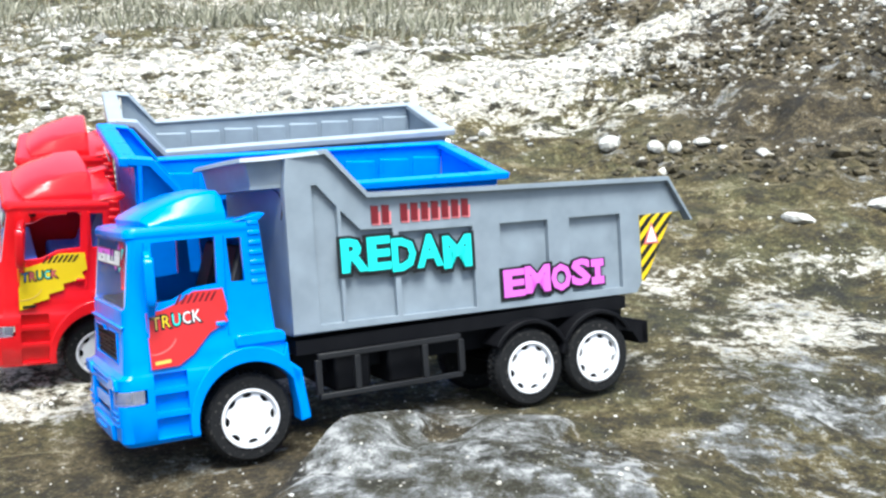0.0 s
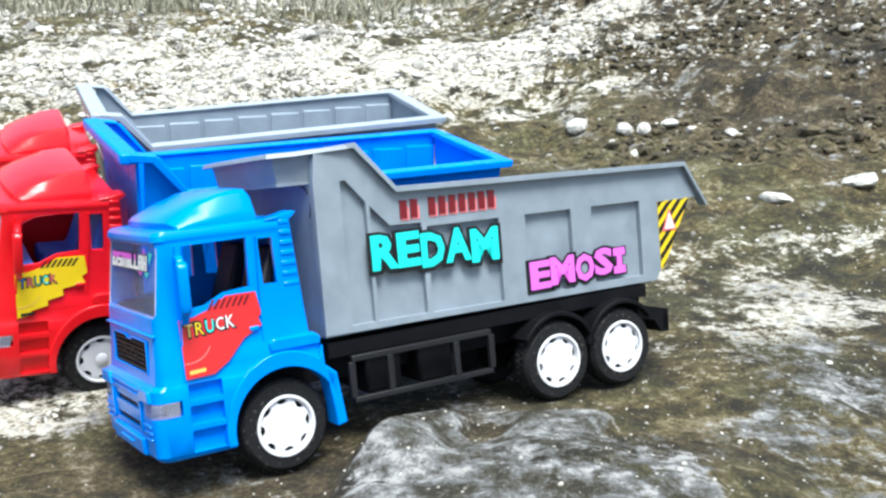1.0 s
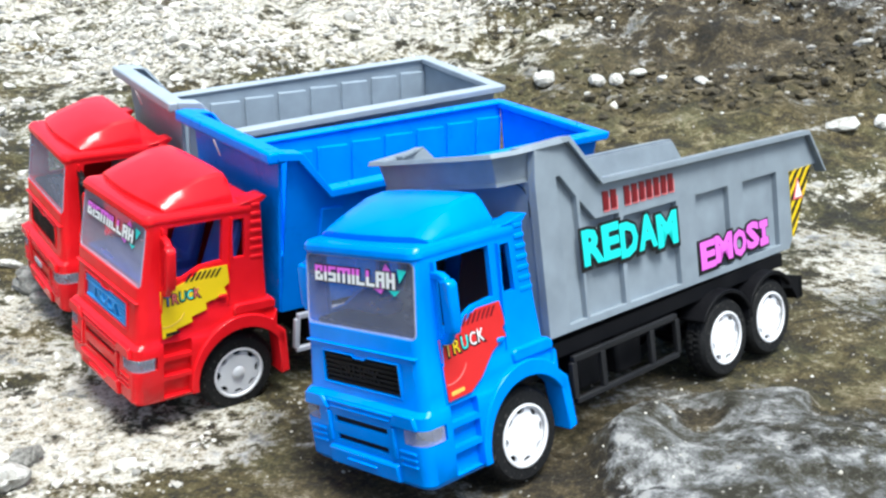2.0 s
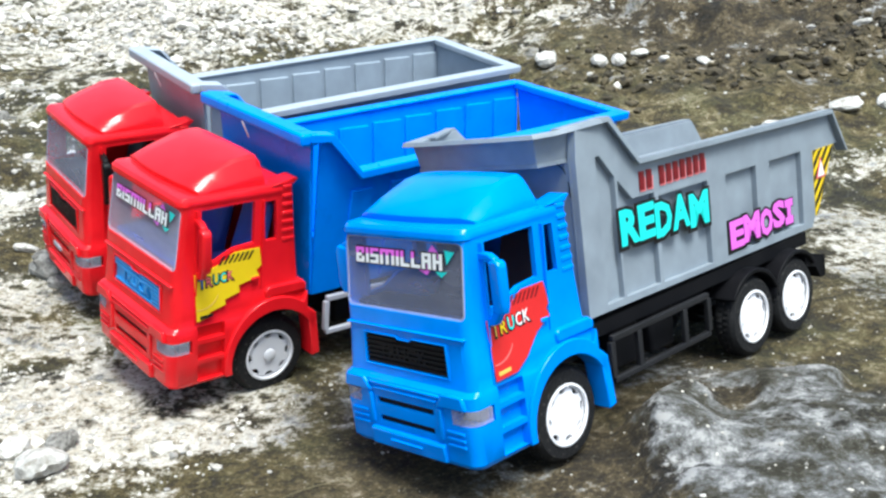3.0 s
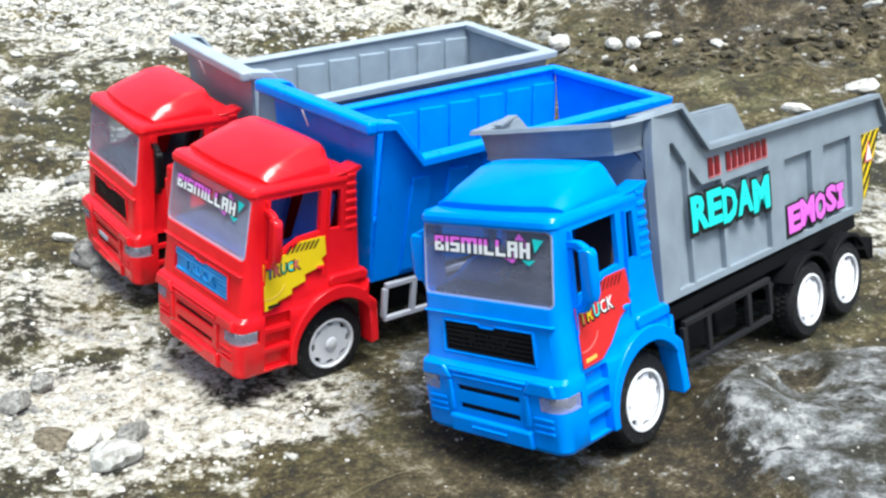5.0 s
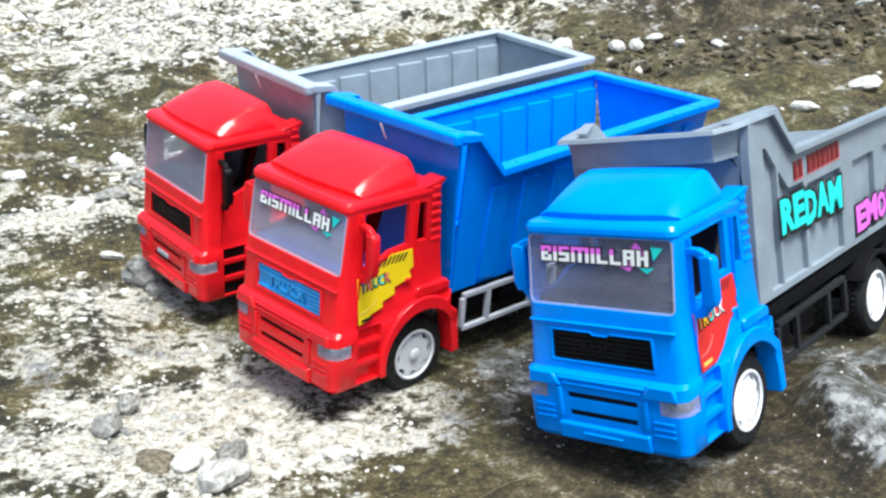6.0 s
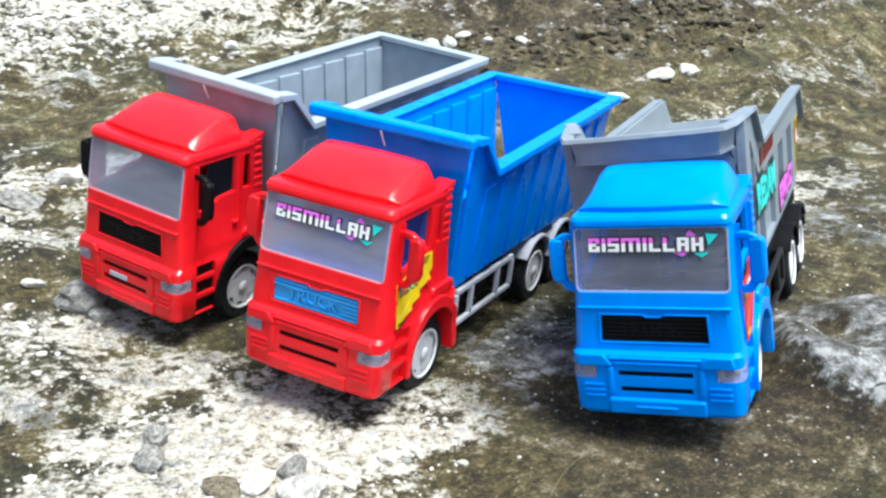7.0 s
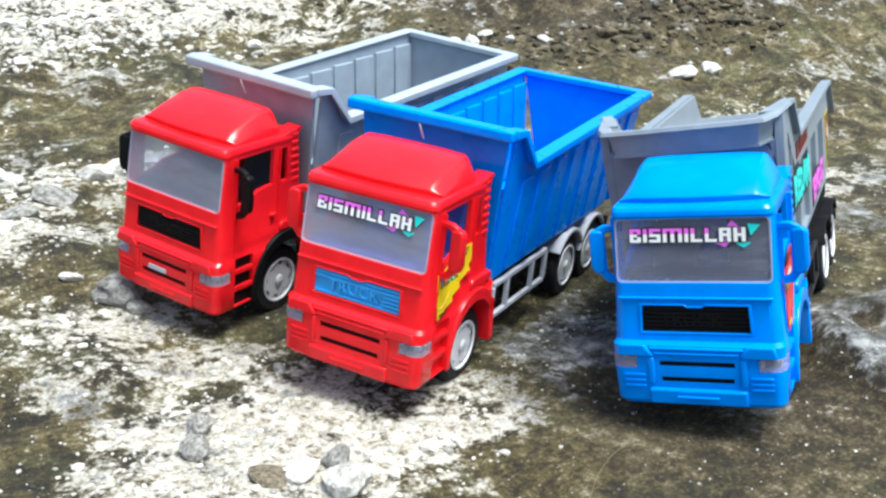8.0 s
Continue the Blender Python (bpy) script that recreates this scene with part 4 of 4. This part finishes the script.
    bm.faces.new([r[0] for r in rows_]), bm.faces.new([r[-1] for r in rows_])
    part("canopy_skirt", bm, GREY, d, bevel=0.0005)
    bm = bmesh.new()
    rows_ = []
    for z, gr in ((0.1350, -0.003), (0.1358, 0.0035), (0.1332, 0.0045), (0.1336, -0.003)):
        rows_.append([bm.verts.new((x + (gr if x > -0.049 else 0), yc + y * (1 + gr / ht), z + (0.0015 if x < -0.04 else 0))) for x, y in plan_o])
    for a, b2 in zip(rows_, rows_[1:] + rows_[:1]):
        for i in range(len(a) - 1):
            bm.faces.new((a[i], a[i + 1], b2[i + 1], b2[i]))
    bm.faces.new([r[0] for r in rows_]), bm.faces.new([r[-1] for r in rows_])
    part("canopy_brim", bm, GREY, d, bevel=0.0003)
    und = sheet([[(x, y * 0.97) for x, y in plan_o]], 0.0018, lambda u, v, w: Vector((u - 0.002, yc + v, 0.1186 + w)))
    part("canopy_underside", und, GREY, d)
    # tailgate
    tg = sheet([[(-hb + 0.002, 0), (hb - 0.002, 0), (ht - 0.003, 1), (-ht + 0.003, 1)]], 1.0, lambda u, v, w: Vector((-0.2610 - 0.0300 * v + 0.002 * w, yc + u, 0.0390 + 0.0480 * v)))
    part("tailgate", tg, GREY, d)
    # painted words and stickers on both sides' left face
    pl = lambda u, v, w: Vector((-u, yc + wy(v) + 0.0002 + w, v))
    xs = 0.0765
    for word in (2, 7):
        for k in range(word):
            w_ = 0.0060
            bm = sheet([[(xs + 0.0006, 0.0940), (xs + w_ - 0.0004, 0.0938), (xs + w_, 0.1010), (xs + 0.0010, 0.1014)]], 0.0003, pl)
            part("sticker_bar", bm, P_SALMON, d, "salmon shadow bar of painted writing", smooth=False)
            bm = sheet([[(xs, 0.0950), (xs + w_ - 0.0016, 0.0948), (xs + w_ - 0.0012, 0.1046), (xs + 0.0002, 0.1050)]], 0.0006, pl)
            part("sticker_bar", bm, P_DRED, d, "dark red bar of painted writing", smooth=False)
            xs += w_ + 0.0006
        xs += 0.0050
    jig = [(0, 0), (0.0004, 0.0006), (0, -0.0004), (0.0003, 0.0012), (0, 0)]
    for txt, u0, u1, v0, v1, slope, cm, nm in (("REDAM", 0.0570, 0.1400, 0.0688, 0.0868, -0.0006, P_CYAN, "turquoise"), ("EMOSI", 0.1605, 0.2350, 0.0432, 0.0590, 0.0001, P_PINK, "pink")):
        n = len(txt)
        wid = [1.0, 0.9, 1.0, 1.05, 1.2] if txt == "REDAM" else [1.0, 1.25, 1.05, 0.95, 0.75]
        sc = (u1 - u0) / sum(wid)
        u = u0
        for k, ch in enumerate(txt):
            v = v0 + slope * k * 1.6 + jig[k][1]
            w_ = wid[k] * sc
            part("painted_letter", put_text(ch, u + 0.0006, v + 0.0004, u + w_ - 0.0012, v + (v1 - v0), pl, 0.0001, 0.0005, 0.105), P_BLK, d, "black outline of painted letter", smooth=False)
            part("painted_letter", put_text(ch, u + 0.0010, v + 0.0012, u + w_ - 0.0018, v + (v1 - v0), pl, 0.0005, 0.0008, 0.045), cm, d, nm + " painted letter " + ch, smooth=False)
            u += w_
    for s in (1, -1):
        ph = lambda a, v, w: Vector((a, yc + s * (wy(v) + 0.0002 + w), v))
        st = part("hazard_sticker", sheet([[(-0.2640, 0.0850), (-0.2640, 0.0425), (-0.2665, 0.0425), (-0.2915, 0.0850)]], 0.0003, ph), P_YEL, d, "yellow and black striped hazard sticker", smooth=False)
        for k in range(8):
            z0 = 0.0300 + 0.0085 * k
            # keep the stripe inside the tapering sticker
            lim = lambda x: max(0.0425, 0.0425 + (-0.2665 - x) * 0.0425 / 0.0250)
            poly = []
            for t in range(9):
                x = -0.2640 - 0.0275 * t / 8
                lo = z0 + (-0.2640 - x) * 0.98
                poly.append((x, min(0.0850, max(lo, lim(x)))))
            up = [(x, min(0.0850, max(z0 + 0.0042 + (-0.2640 - x) * 0.98, lim(x)))) for x in [-0.2640 - 0.0275 * t / 8 for t in range(9)]]
            bm = bmesh.new()
            ok = False
            for i in range(8):
                a, b2, c2, d2 = poly[i], poly[i + 1], up[i + 1], up[i]
                if (d2[1] - a[1]) + (c2[1] - b2[1]) < 0.0004:
                    continue
                ok = True
                bm.faces.new([bm.verts.new(ph(p[0], max(p[1], lim(p[0])), 0.0005)) for p in (a, b2, c2, d2)])
            if ok:
                part("hazard_stripe", bm, P_BLK, st, smooth=False)
            else:
                bm.free()
        part("warning_triangle", sheet([[(-0.2665, 0.0660), (-0.2785, 0.0660), (-0.2730, 0.0800)]], 0.0002, lambda a, v, w: ph(a, v, w + 0.0006)), P_LIGHTRED, st, smooth=False)
        part("warning_triangle", sheet([[(-0.2685, 0.0672), (-0.2768, 0.0672), (-0.2729, 0.0775)]], 0.0002, lambda a, v, w: ph(a, v, w + 0.0009)), P_WHITE, st, smooth=False)
    return d


def open_bed(truck, mat, rim_mat, gap):
    """Box bed with a stepped broad rim; gap: the tailgate stands a little off the far side wall."""
    d = new("dump_bed", None)
    d.parent, d.empty_display_size = truck, 0.03
    yc, hb, ht = -0.005, 0.0440, 0.0530
    zb = 0.0300
    def zr(x):
        return 0.1070 + 0.0120 * (-0.05 - x) / 0.232
    def wy(z):
        return hb + (ht - hb) * (z - zb) / 0.09
    o = [(-0.0270, zb), (-0.2780, zb + 0.004), (-0.2800, zr(-0.280)), (-0.0520, zr(-0.052)), (-0.0330, 0.1300), (-0.0230, 0.1300)]
    for s in (1, -1):
        part("side_wall", sheet([o], 0.0020, lambda u, v, w: Vector((u, yc + s * (wy(v) - 0.0020 + w), v))), mat, d, bevel=0.0003)
        for k in range(8):
            x = -0.0480 - 0.0290 * k
            bm = sheet([[(x, zb + 0.003), (x - 0.0150, zb + 0.003), (x - 0.0150, zr(x) - 0.012), (x, zr(x) - 0.012)]], 0.0022, lambda u, v, w: Vector((u, yc + s * (wy(v) - 0.0004 + w), v)))
            part("wall_rib", bm, mat, d, bevel=0.0017, seg=3)
            bm = sheet([[(x - 0.0030, zb + 0.004), (x - 0.0278, zb + 0.004), (x - 0.0278, zr(x) - 0.0085), (x - 0.0030, zr(x) - 0.0085)]], 0.0022, lambda u, v, w: Vector((u, yc + s * (wy(v) - 0.0042 + w), v)))
            part("inner_panel", bm, mat, d, bevel=0.0009, seg=3)
        top = [(-0.2840, zr(-0.284)), (-0.0500, zr(-0.050)), (-0.0290, 0.1310), (-0.0140, 0.1325)]
        bm = bmesh.new()
        prev = None
        for k, (x, z) in enumerate(top):
            ring = []
            a, b2 = top[max(k - 1, 0)], top[min(k + 1, len(top) - 1)]
            t = Vector((b2[0] - a[0], 0, b2[1] - a[1])).normalized()
            nrm = Vector((-t.z, 0, t.x))
            for yy, h in ((ht - 0.0045, 0), (ht + 0.0055, 0), (ht + 0.0055, -0.0050), (ht + 0.0035, -0.0050), (ht + 0.0035, -0.0016), (ht - 0.0045, -0.0016)):
                ring.append(bm.verts.new(Vector((x, yc + s * yy, z)) + nrm * (h + 0.001)))
            if prev:
                for i in range(6):
                    j = (i + 1) % 6
                    bm.faces.new((prev[i], prev[j], ring[j], ring[i]))
            else:
                bm.faces.new(ring)
            prev = ring
        bm.faces.new(prev)
        part("rim", bm, rim_mat, d, "broad turned-over rim", bevel=0.0007)
    b = bmesh.new()
    slab(b, (-0.252 if gap else -0.277, yc - hb + 0.001, zb), (-0.028, yc + hb - 0.001, zb + 0.0025))
    part("bed_floor", b, mat, d)
    fw = sheet([[(-hb + 0.001, zb), (hb - 0.001, zb), (ht - 0.002, 0.1310), (-ht + 0.002, 0.1310)]], 1, lambda u, v, w: Vector((-0.0280 + 0.0022 * w + max(0, v - 0.095) * 0.22, yc + u, v)))
    part("front_wall", fw, mat, d, bevel=0.0004)
    b = bmesh.new()
    slab(b, (-0.0200, yc - ht - 0.0040, 0.1265), (-0.0080, yc + ht + 0.0040, 0.1335))
    part("front_rim", b, rim_mat, d, "broad front rim", bevel=0.0016, seg=3)
    g = 0.008 if gap else 0.0
    tg = sheet([[(-hb + 0.002 + g * 1.3, zb + (0.016 if gap else 0)), (hb - 0.002, zb + (0.016 if gap else 0)), (ht - 0.002, zr(-0.281)), (-ht + 0.002, zr(-0.281))]], 0.0022, lambda u, v, w: Vector((-0.2790 - w, yc + u, v)))
    part("tailgate", tg, mat, d, bevel=0.0004)
    b = bmesh.new()
    slab(b, (-0.2870, yc - ht - 0.004, zr(-0.284) - 0.004), (-0.2760, yc + ht + 0.004, zr(-0.284) + 0.0008))
    part("rear_rim", b, rim_mat, d, bevel=0.0008)
    # wire tie hanging from the front rim
    cu = lathe([(0.0002, 0), (0.0005, 0.001), (0.0005, 0.010), (0.0002, 0.011)], 8)
    tie = part("wire_tie", cu, RIMGREY, d, "thin metal wire tie")
    tie.matrix_basis = pose(-0.0068, yc - 0.004, 0.1275, -80, 20, 0)
    return d


def truck(kind, m, label):
    t = new("toy_dump_truck", None)
    t.empty_display_size = 0.05
    t.matrix_basis = m
    cab(t, BLUE if kind == 0 else RED, kind)
    chassis(t, (RACK, FRAMEGREY, RACK)[kind], (CHASSIS, FRAMEGREY, CHASSIS)[kind])
    if kind == 0:
        grey_bed(t)
    else:
        open_bed(t, (None, BEDBLUE, PALEGREY)[kind], (None, BEDBLUE, SILVER)[kind], kind == 1)
    for ax, az in zip(AXLES, AXLE_Z):
        for s in (1, -1):
            wheel(t, ax, az, s, (WHITE, RIMWHITE, RIMGREY)[kind])
    return tagged(t, label, "toy truck", "toy dump trucks in a row")


blue = truck(0, POSES[0], "blue-cabbed toy dump truck with grey lettered bed")
truck(1, POSES[1], "red-cabbed toy dump truck with bright blue bed")
truck(2, POSES[2], "red-cabbed toy dump truck with grey bed and black trim")


# ---- stones ----
def stone_mesh(seed, sub=2, rough=0.28):
    rs = random.Random(seed)
    bm = bmesh.new()
    bmesh.ops.create_icosphere(bm, subdivisions=sub, radius=1.0)
    off = Vector((rs.uniform(-50, 50), rs.uniform(-50, 50), rs.uniform(-50, 50)))
    for v in bm.verts:
        n = noise.noise(v.co * 0.9 + off) * rough * 2 + noise.noise(v.co * 2.3 + off) * rough
        v.co *= 1 + n * 0.55
    for _ in range(9):
        d = Vector((rs.gauss(0, 1), rs.gauss(0, 1), rs.gauss(0, 1))).normalized()
        lim = rs.uniform(0.55, 0.85)
        for v in bm.verts:
            e = v.co.dot(d) - lim
            if e > 0:
                v.co -= d * e * 0.80
    for v in bm.verts:
        v.co *= 1.12 + 0.10 * noise.noise(v.co * 3.1 + off) + 0.05 * noise.noise(v.co * 7.0 + off)
        v.co.z *= 0.78
    me = bpy.data.meshes.new("stone")
    bm.to_mesh(me)
    bm.free()
    return me


STONES = {}
for nm, mt in (("pale", STONE), ("grey", GREYSTONE), ("brown", BROWNSTONE)):
    STONES[nm] = [stone_mesh(k, 3 if k < 6 else 2) for k in range(12)]
    for me in STONES[nm]:
        me.materials.append(mt)
        me.polygons.foreach_set("use_smooth", np.ones(len(me.polygons), bool))
        me.set_sharp_from_angle(angle=radians(24))


def put_stone(x, y, r, look_, label, k, sink=0.25, turn=None, flat=1.0):
    ob = new("stone", STONES[look_][k % 12])
    z = float(ground_z(x, y))
    rs = random.Random(k * 7 + 1)
    ob.matrix_basis = Matrix.Translation((x, y, z + r * (0.72 * flat - sink))) @ Euler((rs.uniform(-.3, .3), rs.uniform(-.3, .3), rs.uniform(0, 6.3))).to_matrix().to_4x4() @ Matrix.Diagonal((r * rs.uniform(0.9, 1.25), r, r * flat, 1))
    return tagged(ob, label, "stone", "loose stones on the ground")


put_stone(-0.313, 0.647, 0.0110, "pale", "large pale chalky stone on crushed stone", 1)
put_stone(-0.327, 0.668, 0.0078, "pale", "pale chalky stone against a larger one", 14, 0.3)
put_stone(-0.343, 0.672, 0.0090, "brown", "crumbly brown lump in crushed stone", 15, 0.35, flat=0.6)
put_stone(-0.305, 0.670, 0.0085, "grey", "grey stone half sunk in crushed stone", 2)
put_stone(-0.365, 0.712, 0.0068, "grey", "small round grey stone on white chips", 3, 0.1)
put_stone(-0.3525, 0.7350, 0.0072, "grey", "round grey stone on white chips", 4, 0.1)
put_stone(-0.320, 0.925, 0.016, "grey", "grey rock beside the red cab's wheel", 5, 0.4)
for k, (x, y, rad, flat) in enumerate(((-0.300, 1.130, 0.015, 0.6), (-0.255, 1.165, 0.017, 0.6), (-0.228, 1.180, 0.013, 0.7), (-0.335, 1.110, 0.014, 0.6), (-0.365, 1.060, 0.012, 0.5), (-0.345, 0.960, 0.009, 0.6), (-0.318, 0.905, 0.010, 0.7), (-0.300, 0.935, 0.008, 0.7))):
    put_stone(x, y, rad, "pale" if k % 3 else "grey", "grey-white rock chunk half sunk in earth", 40 + k, 0.3, flat=flat)
for k, (x, y, rad) in enumerate(((0.54, 1.13, 0.013), (0.77, 1.27, 0.012), (0.62, 1.30, 0.009), (0.84, 1.24, 0.010), (0.405, 1.30, 0.008), (0.36, 1.32, 0.007), (0.43, 1.62, 0.010), (0.52, 1.80, 0.011))):
    put_stone(x, y, rad, "pale", "white stone lying on the brown earth bank", 60 + k, 0.25, flat=0.75)
put_stone(0.235, 1.389, 0.0145, "pale", "white stone on brown moss", 6)
put_stone(0.285, 1.335, 0.0105, "pale", "white stone on brown moss", 7)
put_stone(0.305, 1.328, 0.0095, "pale", "white stone on brown moss", 8)
put_stone(0.340, 1.345, 0.0085, "pale", "small white stone on brown moss", 9)
put_stone(0.392, 1.110, 0.0145, "pale", "flat white stone on bare earth", 10, 0.3, flat=0.6)
put_stone(0.485, 1.130, 0.0160, "pale", "flat white stone on bare earth", 11, 0.3, flat=0.7)


# pale stones strewn over the slope behind the trucks
rs = random.Random(11)
made = 0
while made < 210:
    y = 1.12 + 1.7 * rs.random() ** 1.3
    x = rs.uniform(-0.35, 0.62) * (0.6 + 0.75 * y)
    w = float(pale_w(x, y))
    if rs.random() > 0.11 + 0.9 * w:
        continue
    made += 1
    r = rs.choice((0.003, 0.0035, 0.004, 0.005, 0.006, 0.0085)) * (0.75 + 0.75 * (y - 1))
    put_stone(x, y, r, "pale" if rs.random() < 0.85 else "grey", "pale limestone lump lying on mossy earth" if r < 0.007 else "larger pale limestone lump on mossy earth", made + 20, rs.uniform(0.1, 0.4), flat=rs.uniform(0.6, 1.0))


def scatter(name, label, mat, spots, size, seed):
    """Many small stones in one mesh."""
    rs = np.random.RandomState(seed)
    bm = bmesh.new()
    bmesh.ops.create_icosphere(bm, subdivisions=1, radius=1.0)
    base = np.array([v.co[:] for v in bm.verts])
    tri = np.array([[v.index for v in f.verts] for f in bm.faces])
    bm.free()
    n = len(spots)
    Z = ground_z(spots[:, 0], spots[:, 1])
    sc = size[:, None] * rs.uniform(0.7, 1.35, (n, 3)) * np.array([1, 1, 0.65])
    ang = rs.uniform(0, 6.283, n)
    P = base[None] * (1 + rs.uniform(-0.28, 0.28, (n, len(base), 1))) * sc[:, None, :]
    c, q = np.cos(ang)[:, None], np.sin(ang)[:, None]
    X, Y = P[..., 0] * c - P[..., 1] * q, P[..., 0] * q + P[..., 1] * c
    co = np.stack([X + spots[:, :1], Y + spots[:, 1:2], P[..., 2] + (Z + size * 0.2)[:, None]], -1).reshape(-1, 3)
    F = (tri[None] + (np.arange(n) * len(base))[:, None, None]).reshape(-1, 3)
    me = bpy.data.meshes.new(name)
    me.from_pydata(co.tolist(), [], F.tolist())
    me.materials.append(mat)
    me.update()
    return tagged(new(name, me), label, "gravel", kind="stuff")


rn = np.random.RandomState(5)
q = np.stack([rn.uniform(-1.2, 1.6, 160000), 1.02 + 2.0 * rn.rand(160000) ** 1.4], 1)
keep = rn.rand(len(q)) < 0.010 + 0.016 * soil_w(q[:, 0], q[:, 1]) + 0.95 * np.clip(pale_w(q[:, 0], q[:, 1]), 0, 1) ** 1.3 * np.clip(0.5 + 1.6 * smooth_noise(q[:, 0], q[:, 1], 11, 21), 0, 1)
keep &= np.abs(q[:, 0] - 0.1) < 0.2 + 0.62 * q[:, 1]
q = q[keep][:22000]
scatter("gravel", "pale broken limestone gravel on the slope", GRAVEL, q, np.exp(rn.normal(-5.95, 0.42, len(q))) * (0.55 + 0.75 * (q[:, 1] - 1)), 1)
q = np.stack([rn.uniform(0.1, 1.5, 60000), 1.08 + 1.5 * rn.rand(60000) ** 1.3], 1)
lump = soil_w(q[:, 0], q[:, 1]) * np.clip(0.25 + 1.8 * smooth_noise(q[:, 0], q[:, 1], 16, 41), 0, 1)
q = q[(rn.rand(len(q)) < 0.35 * lump) & (q[:, 0] < 0.25 + 0.45 * q[:, 1])][:5000]
scatter("earth_clods", "dark brown crumbled earth and moss clods", CLOD, q, np.exp(rn.normal(-5.5, 0.40, len(q))), 6)
q = np.stack([rn.uniform(-0.62, 0.05, 30000), rn.uniform(0.5, 1.05, 30000)], 1)
near = np.clip(pale_w(q[:, 0], q[:, 1]), 0, 1)
inside = np.zeros(len(q), bool)
for P0 in POSES:
    inv = np.array(P0.inverted())
    lx = inv[0, 0] * q[:, 0] + inv[0, 1] * q[:, 1] + inv[0, 3]
    ly = inv[1, 0] * q[:, 0] + inv[1, 1] * q[:, 1] + inv[1, 3]
    inside |= (np.abs(ly) < 0.05) & (lx > -0.27) & (lx < 0.072)
keep = (rn.rand(len(q)) < 0.0006 + 0.5 * near ** 1.6) & ~inside
q = q[keep][:5200]
scatter("stone_chips", "white stone chips strewn on the ground", GRAVEL, q, np.exp(rn.normal(-6.95, 0.50, len(q))), 2)
q = np.stack([rn.uniform(-0.5, 0.5, 2600), rn.uniform(0.42, 1.05, 2600)], 1)
scatter("grit", "fine pale grit on mossy ground", GRAVEL, q, np.exp(rn.normal(-7.45, 0.40, len(q))), 3)


def grass(n, seed):
    rs = np.random.RandomState(seed)
    cl = np.stack([rs.uniform(-1.7, 0.25, 170), rs.uniform(2.45, 4.6, 170)], 1)
    cl = cl[cl[:, 0] < 0.35 - np.clip(2.75 - cl[:, 1], 0, 1) * 1.2]
    k = rs.randint(0, len(cl), n)
    p = cl[k] + rs.normal(0, 0.055, (n, 2))
    z = ground_z(p[:, 0], p[:, 1])
    h = rs.uniform(0.012, 0.060, n) * rs.uniform(0.5, 1.3, n)
    a = rs.uniform(0, 6.28, n)
    w = rs.uniform(0.0015, 0.004, n)
    lean = rs.normal(0, 0.5, (n, 2)) * h[:, None]
    d = np.stack([np.cos(a), np.sin(a)], 1) * w[:, None]
    v = np.zeros((n, 5, 3))
    v[:, 0, :2], v[:, 1, :2] = p - d, p + d
    v[:, 2, :2], v[:, 3, :2] = p + d * 0.7 + lean * 0.4, p - d * 0.7 + lean * 0.4
    v[:, 4, :2] = p + lean
    v[:, 0:2, 2], v[:, 2:4, 2], v[:, 4, 2] = (z - 0.005)[:, None], (z + h * 0.55)[:, None], z + h
    i = np.arange(n)[:, None] * 5
    F = np.concatenate([i + np.array([[0, 1, 2]]), i + np.array([[0, 2, 3]]), i + np.array([[3, 2, 4]])])
    me = bpy.data.meshes.new("grass")
    me.from_pydata(v.reshape(-1, 3).tolist(), [], F.tolist())
    me.materials.append(GRASS)
    tagged(new("grass", me), "pale green tufts of dry grass beyond the stones", "grass", kind="stuff")


grass(8000, 4)


# a dry stem lying on the ground and a loose wire behind the blue cab
def wire(name, pts, rad, mat):
    bm = bmesh.new()
    prev = None
    for i, p in enumerate(pts):
        t = (Vector(pts[min(i + 1, len(pts) - 1)]) - Vector(pts[max(i - 1, 0)])).normalized()
        a = t.orthogonal().normalized()
        b = t.cross(a)
        ring = [bm.verts.new(Vector(p) + (a * math.cos(k * math.pi / 3) + b * math.sin(k * math.pi / 3)) * rad) for k in range(6)]
        if prev:
            for k in range(6):
                bm.faces.new((prev[k], prev[(k + 1) % 6], ring[(k + 1) % 6], ring[k]))
        else:
            bm.faces.new(ring)
        prev = ring
    bm.faces.new(prev)
    return bm


pts = []
for k in range(22):
    t = k / 21
    x, y = -0.228 + 0.066 * t, 0.558 + 0.0285 * math.sin(1.7 * t)
    pts.append((x, y, float(ground_z(x, y)) + 0.0008))
STEM = plastic("dry_stem", (0.22, 0.19, 0.10), 0.7, 0.2)
st = part("grass_stem", wire("grass_stem", pts, 0.00016, STEM), STEM)
tagged(st, "thin dry grass stem lying on the ground", "stem")
wp = [(-0.0235 - 0.004 * math.sin(2.6 * k / 9), 0.026 + 0.006 * k / 9, 0.1185 - 0.0175 * k / 9 + 0.003 * math.sin(3.1 * k / 9)) for k in range(10)]
part("loose_wire", wire("loose_wire", wp, 0.0003, BLACK), BLACK, blue, "thin loose black wire")
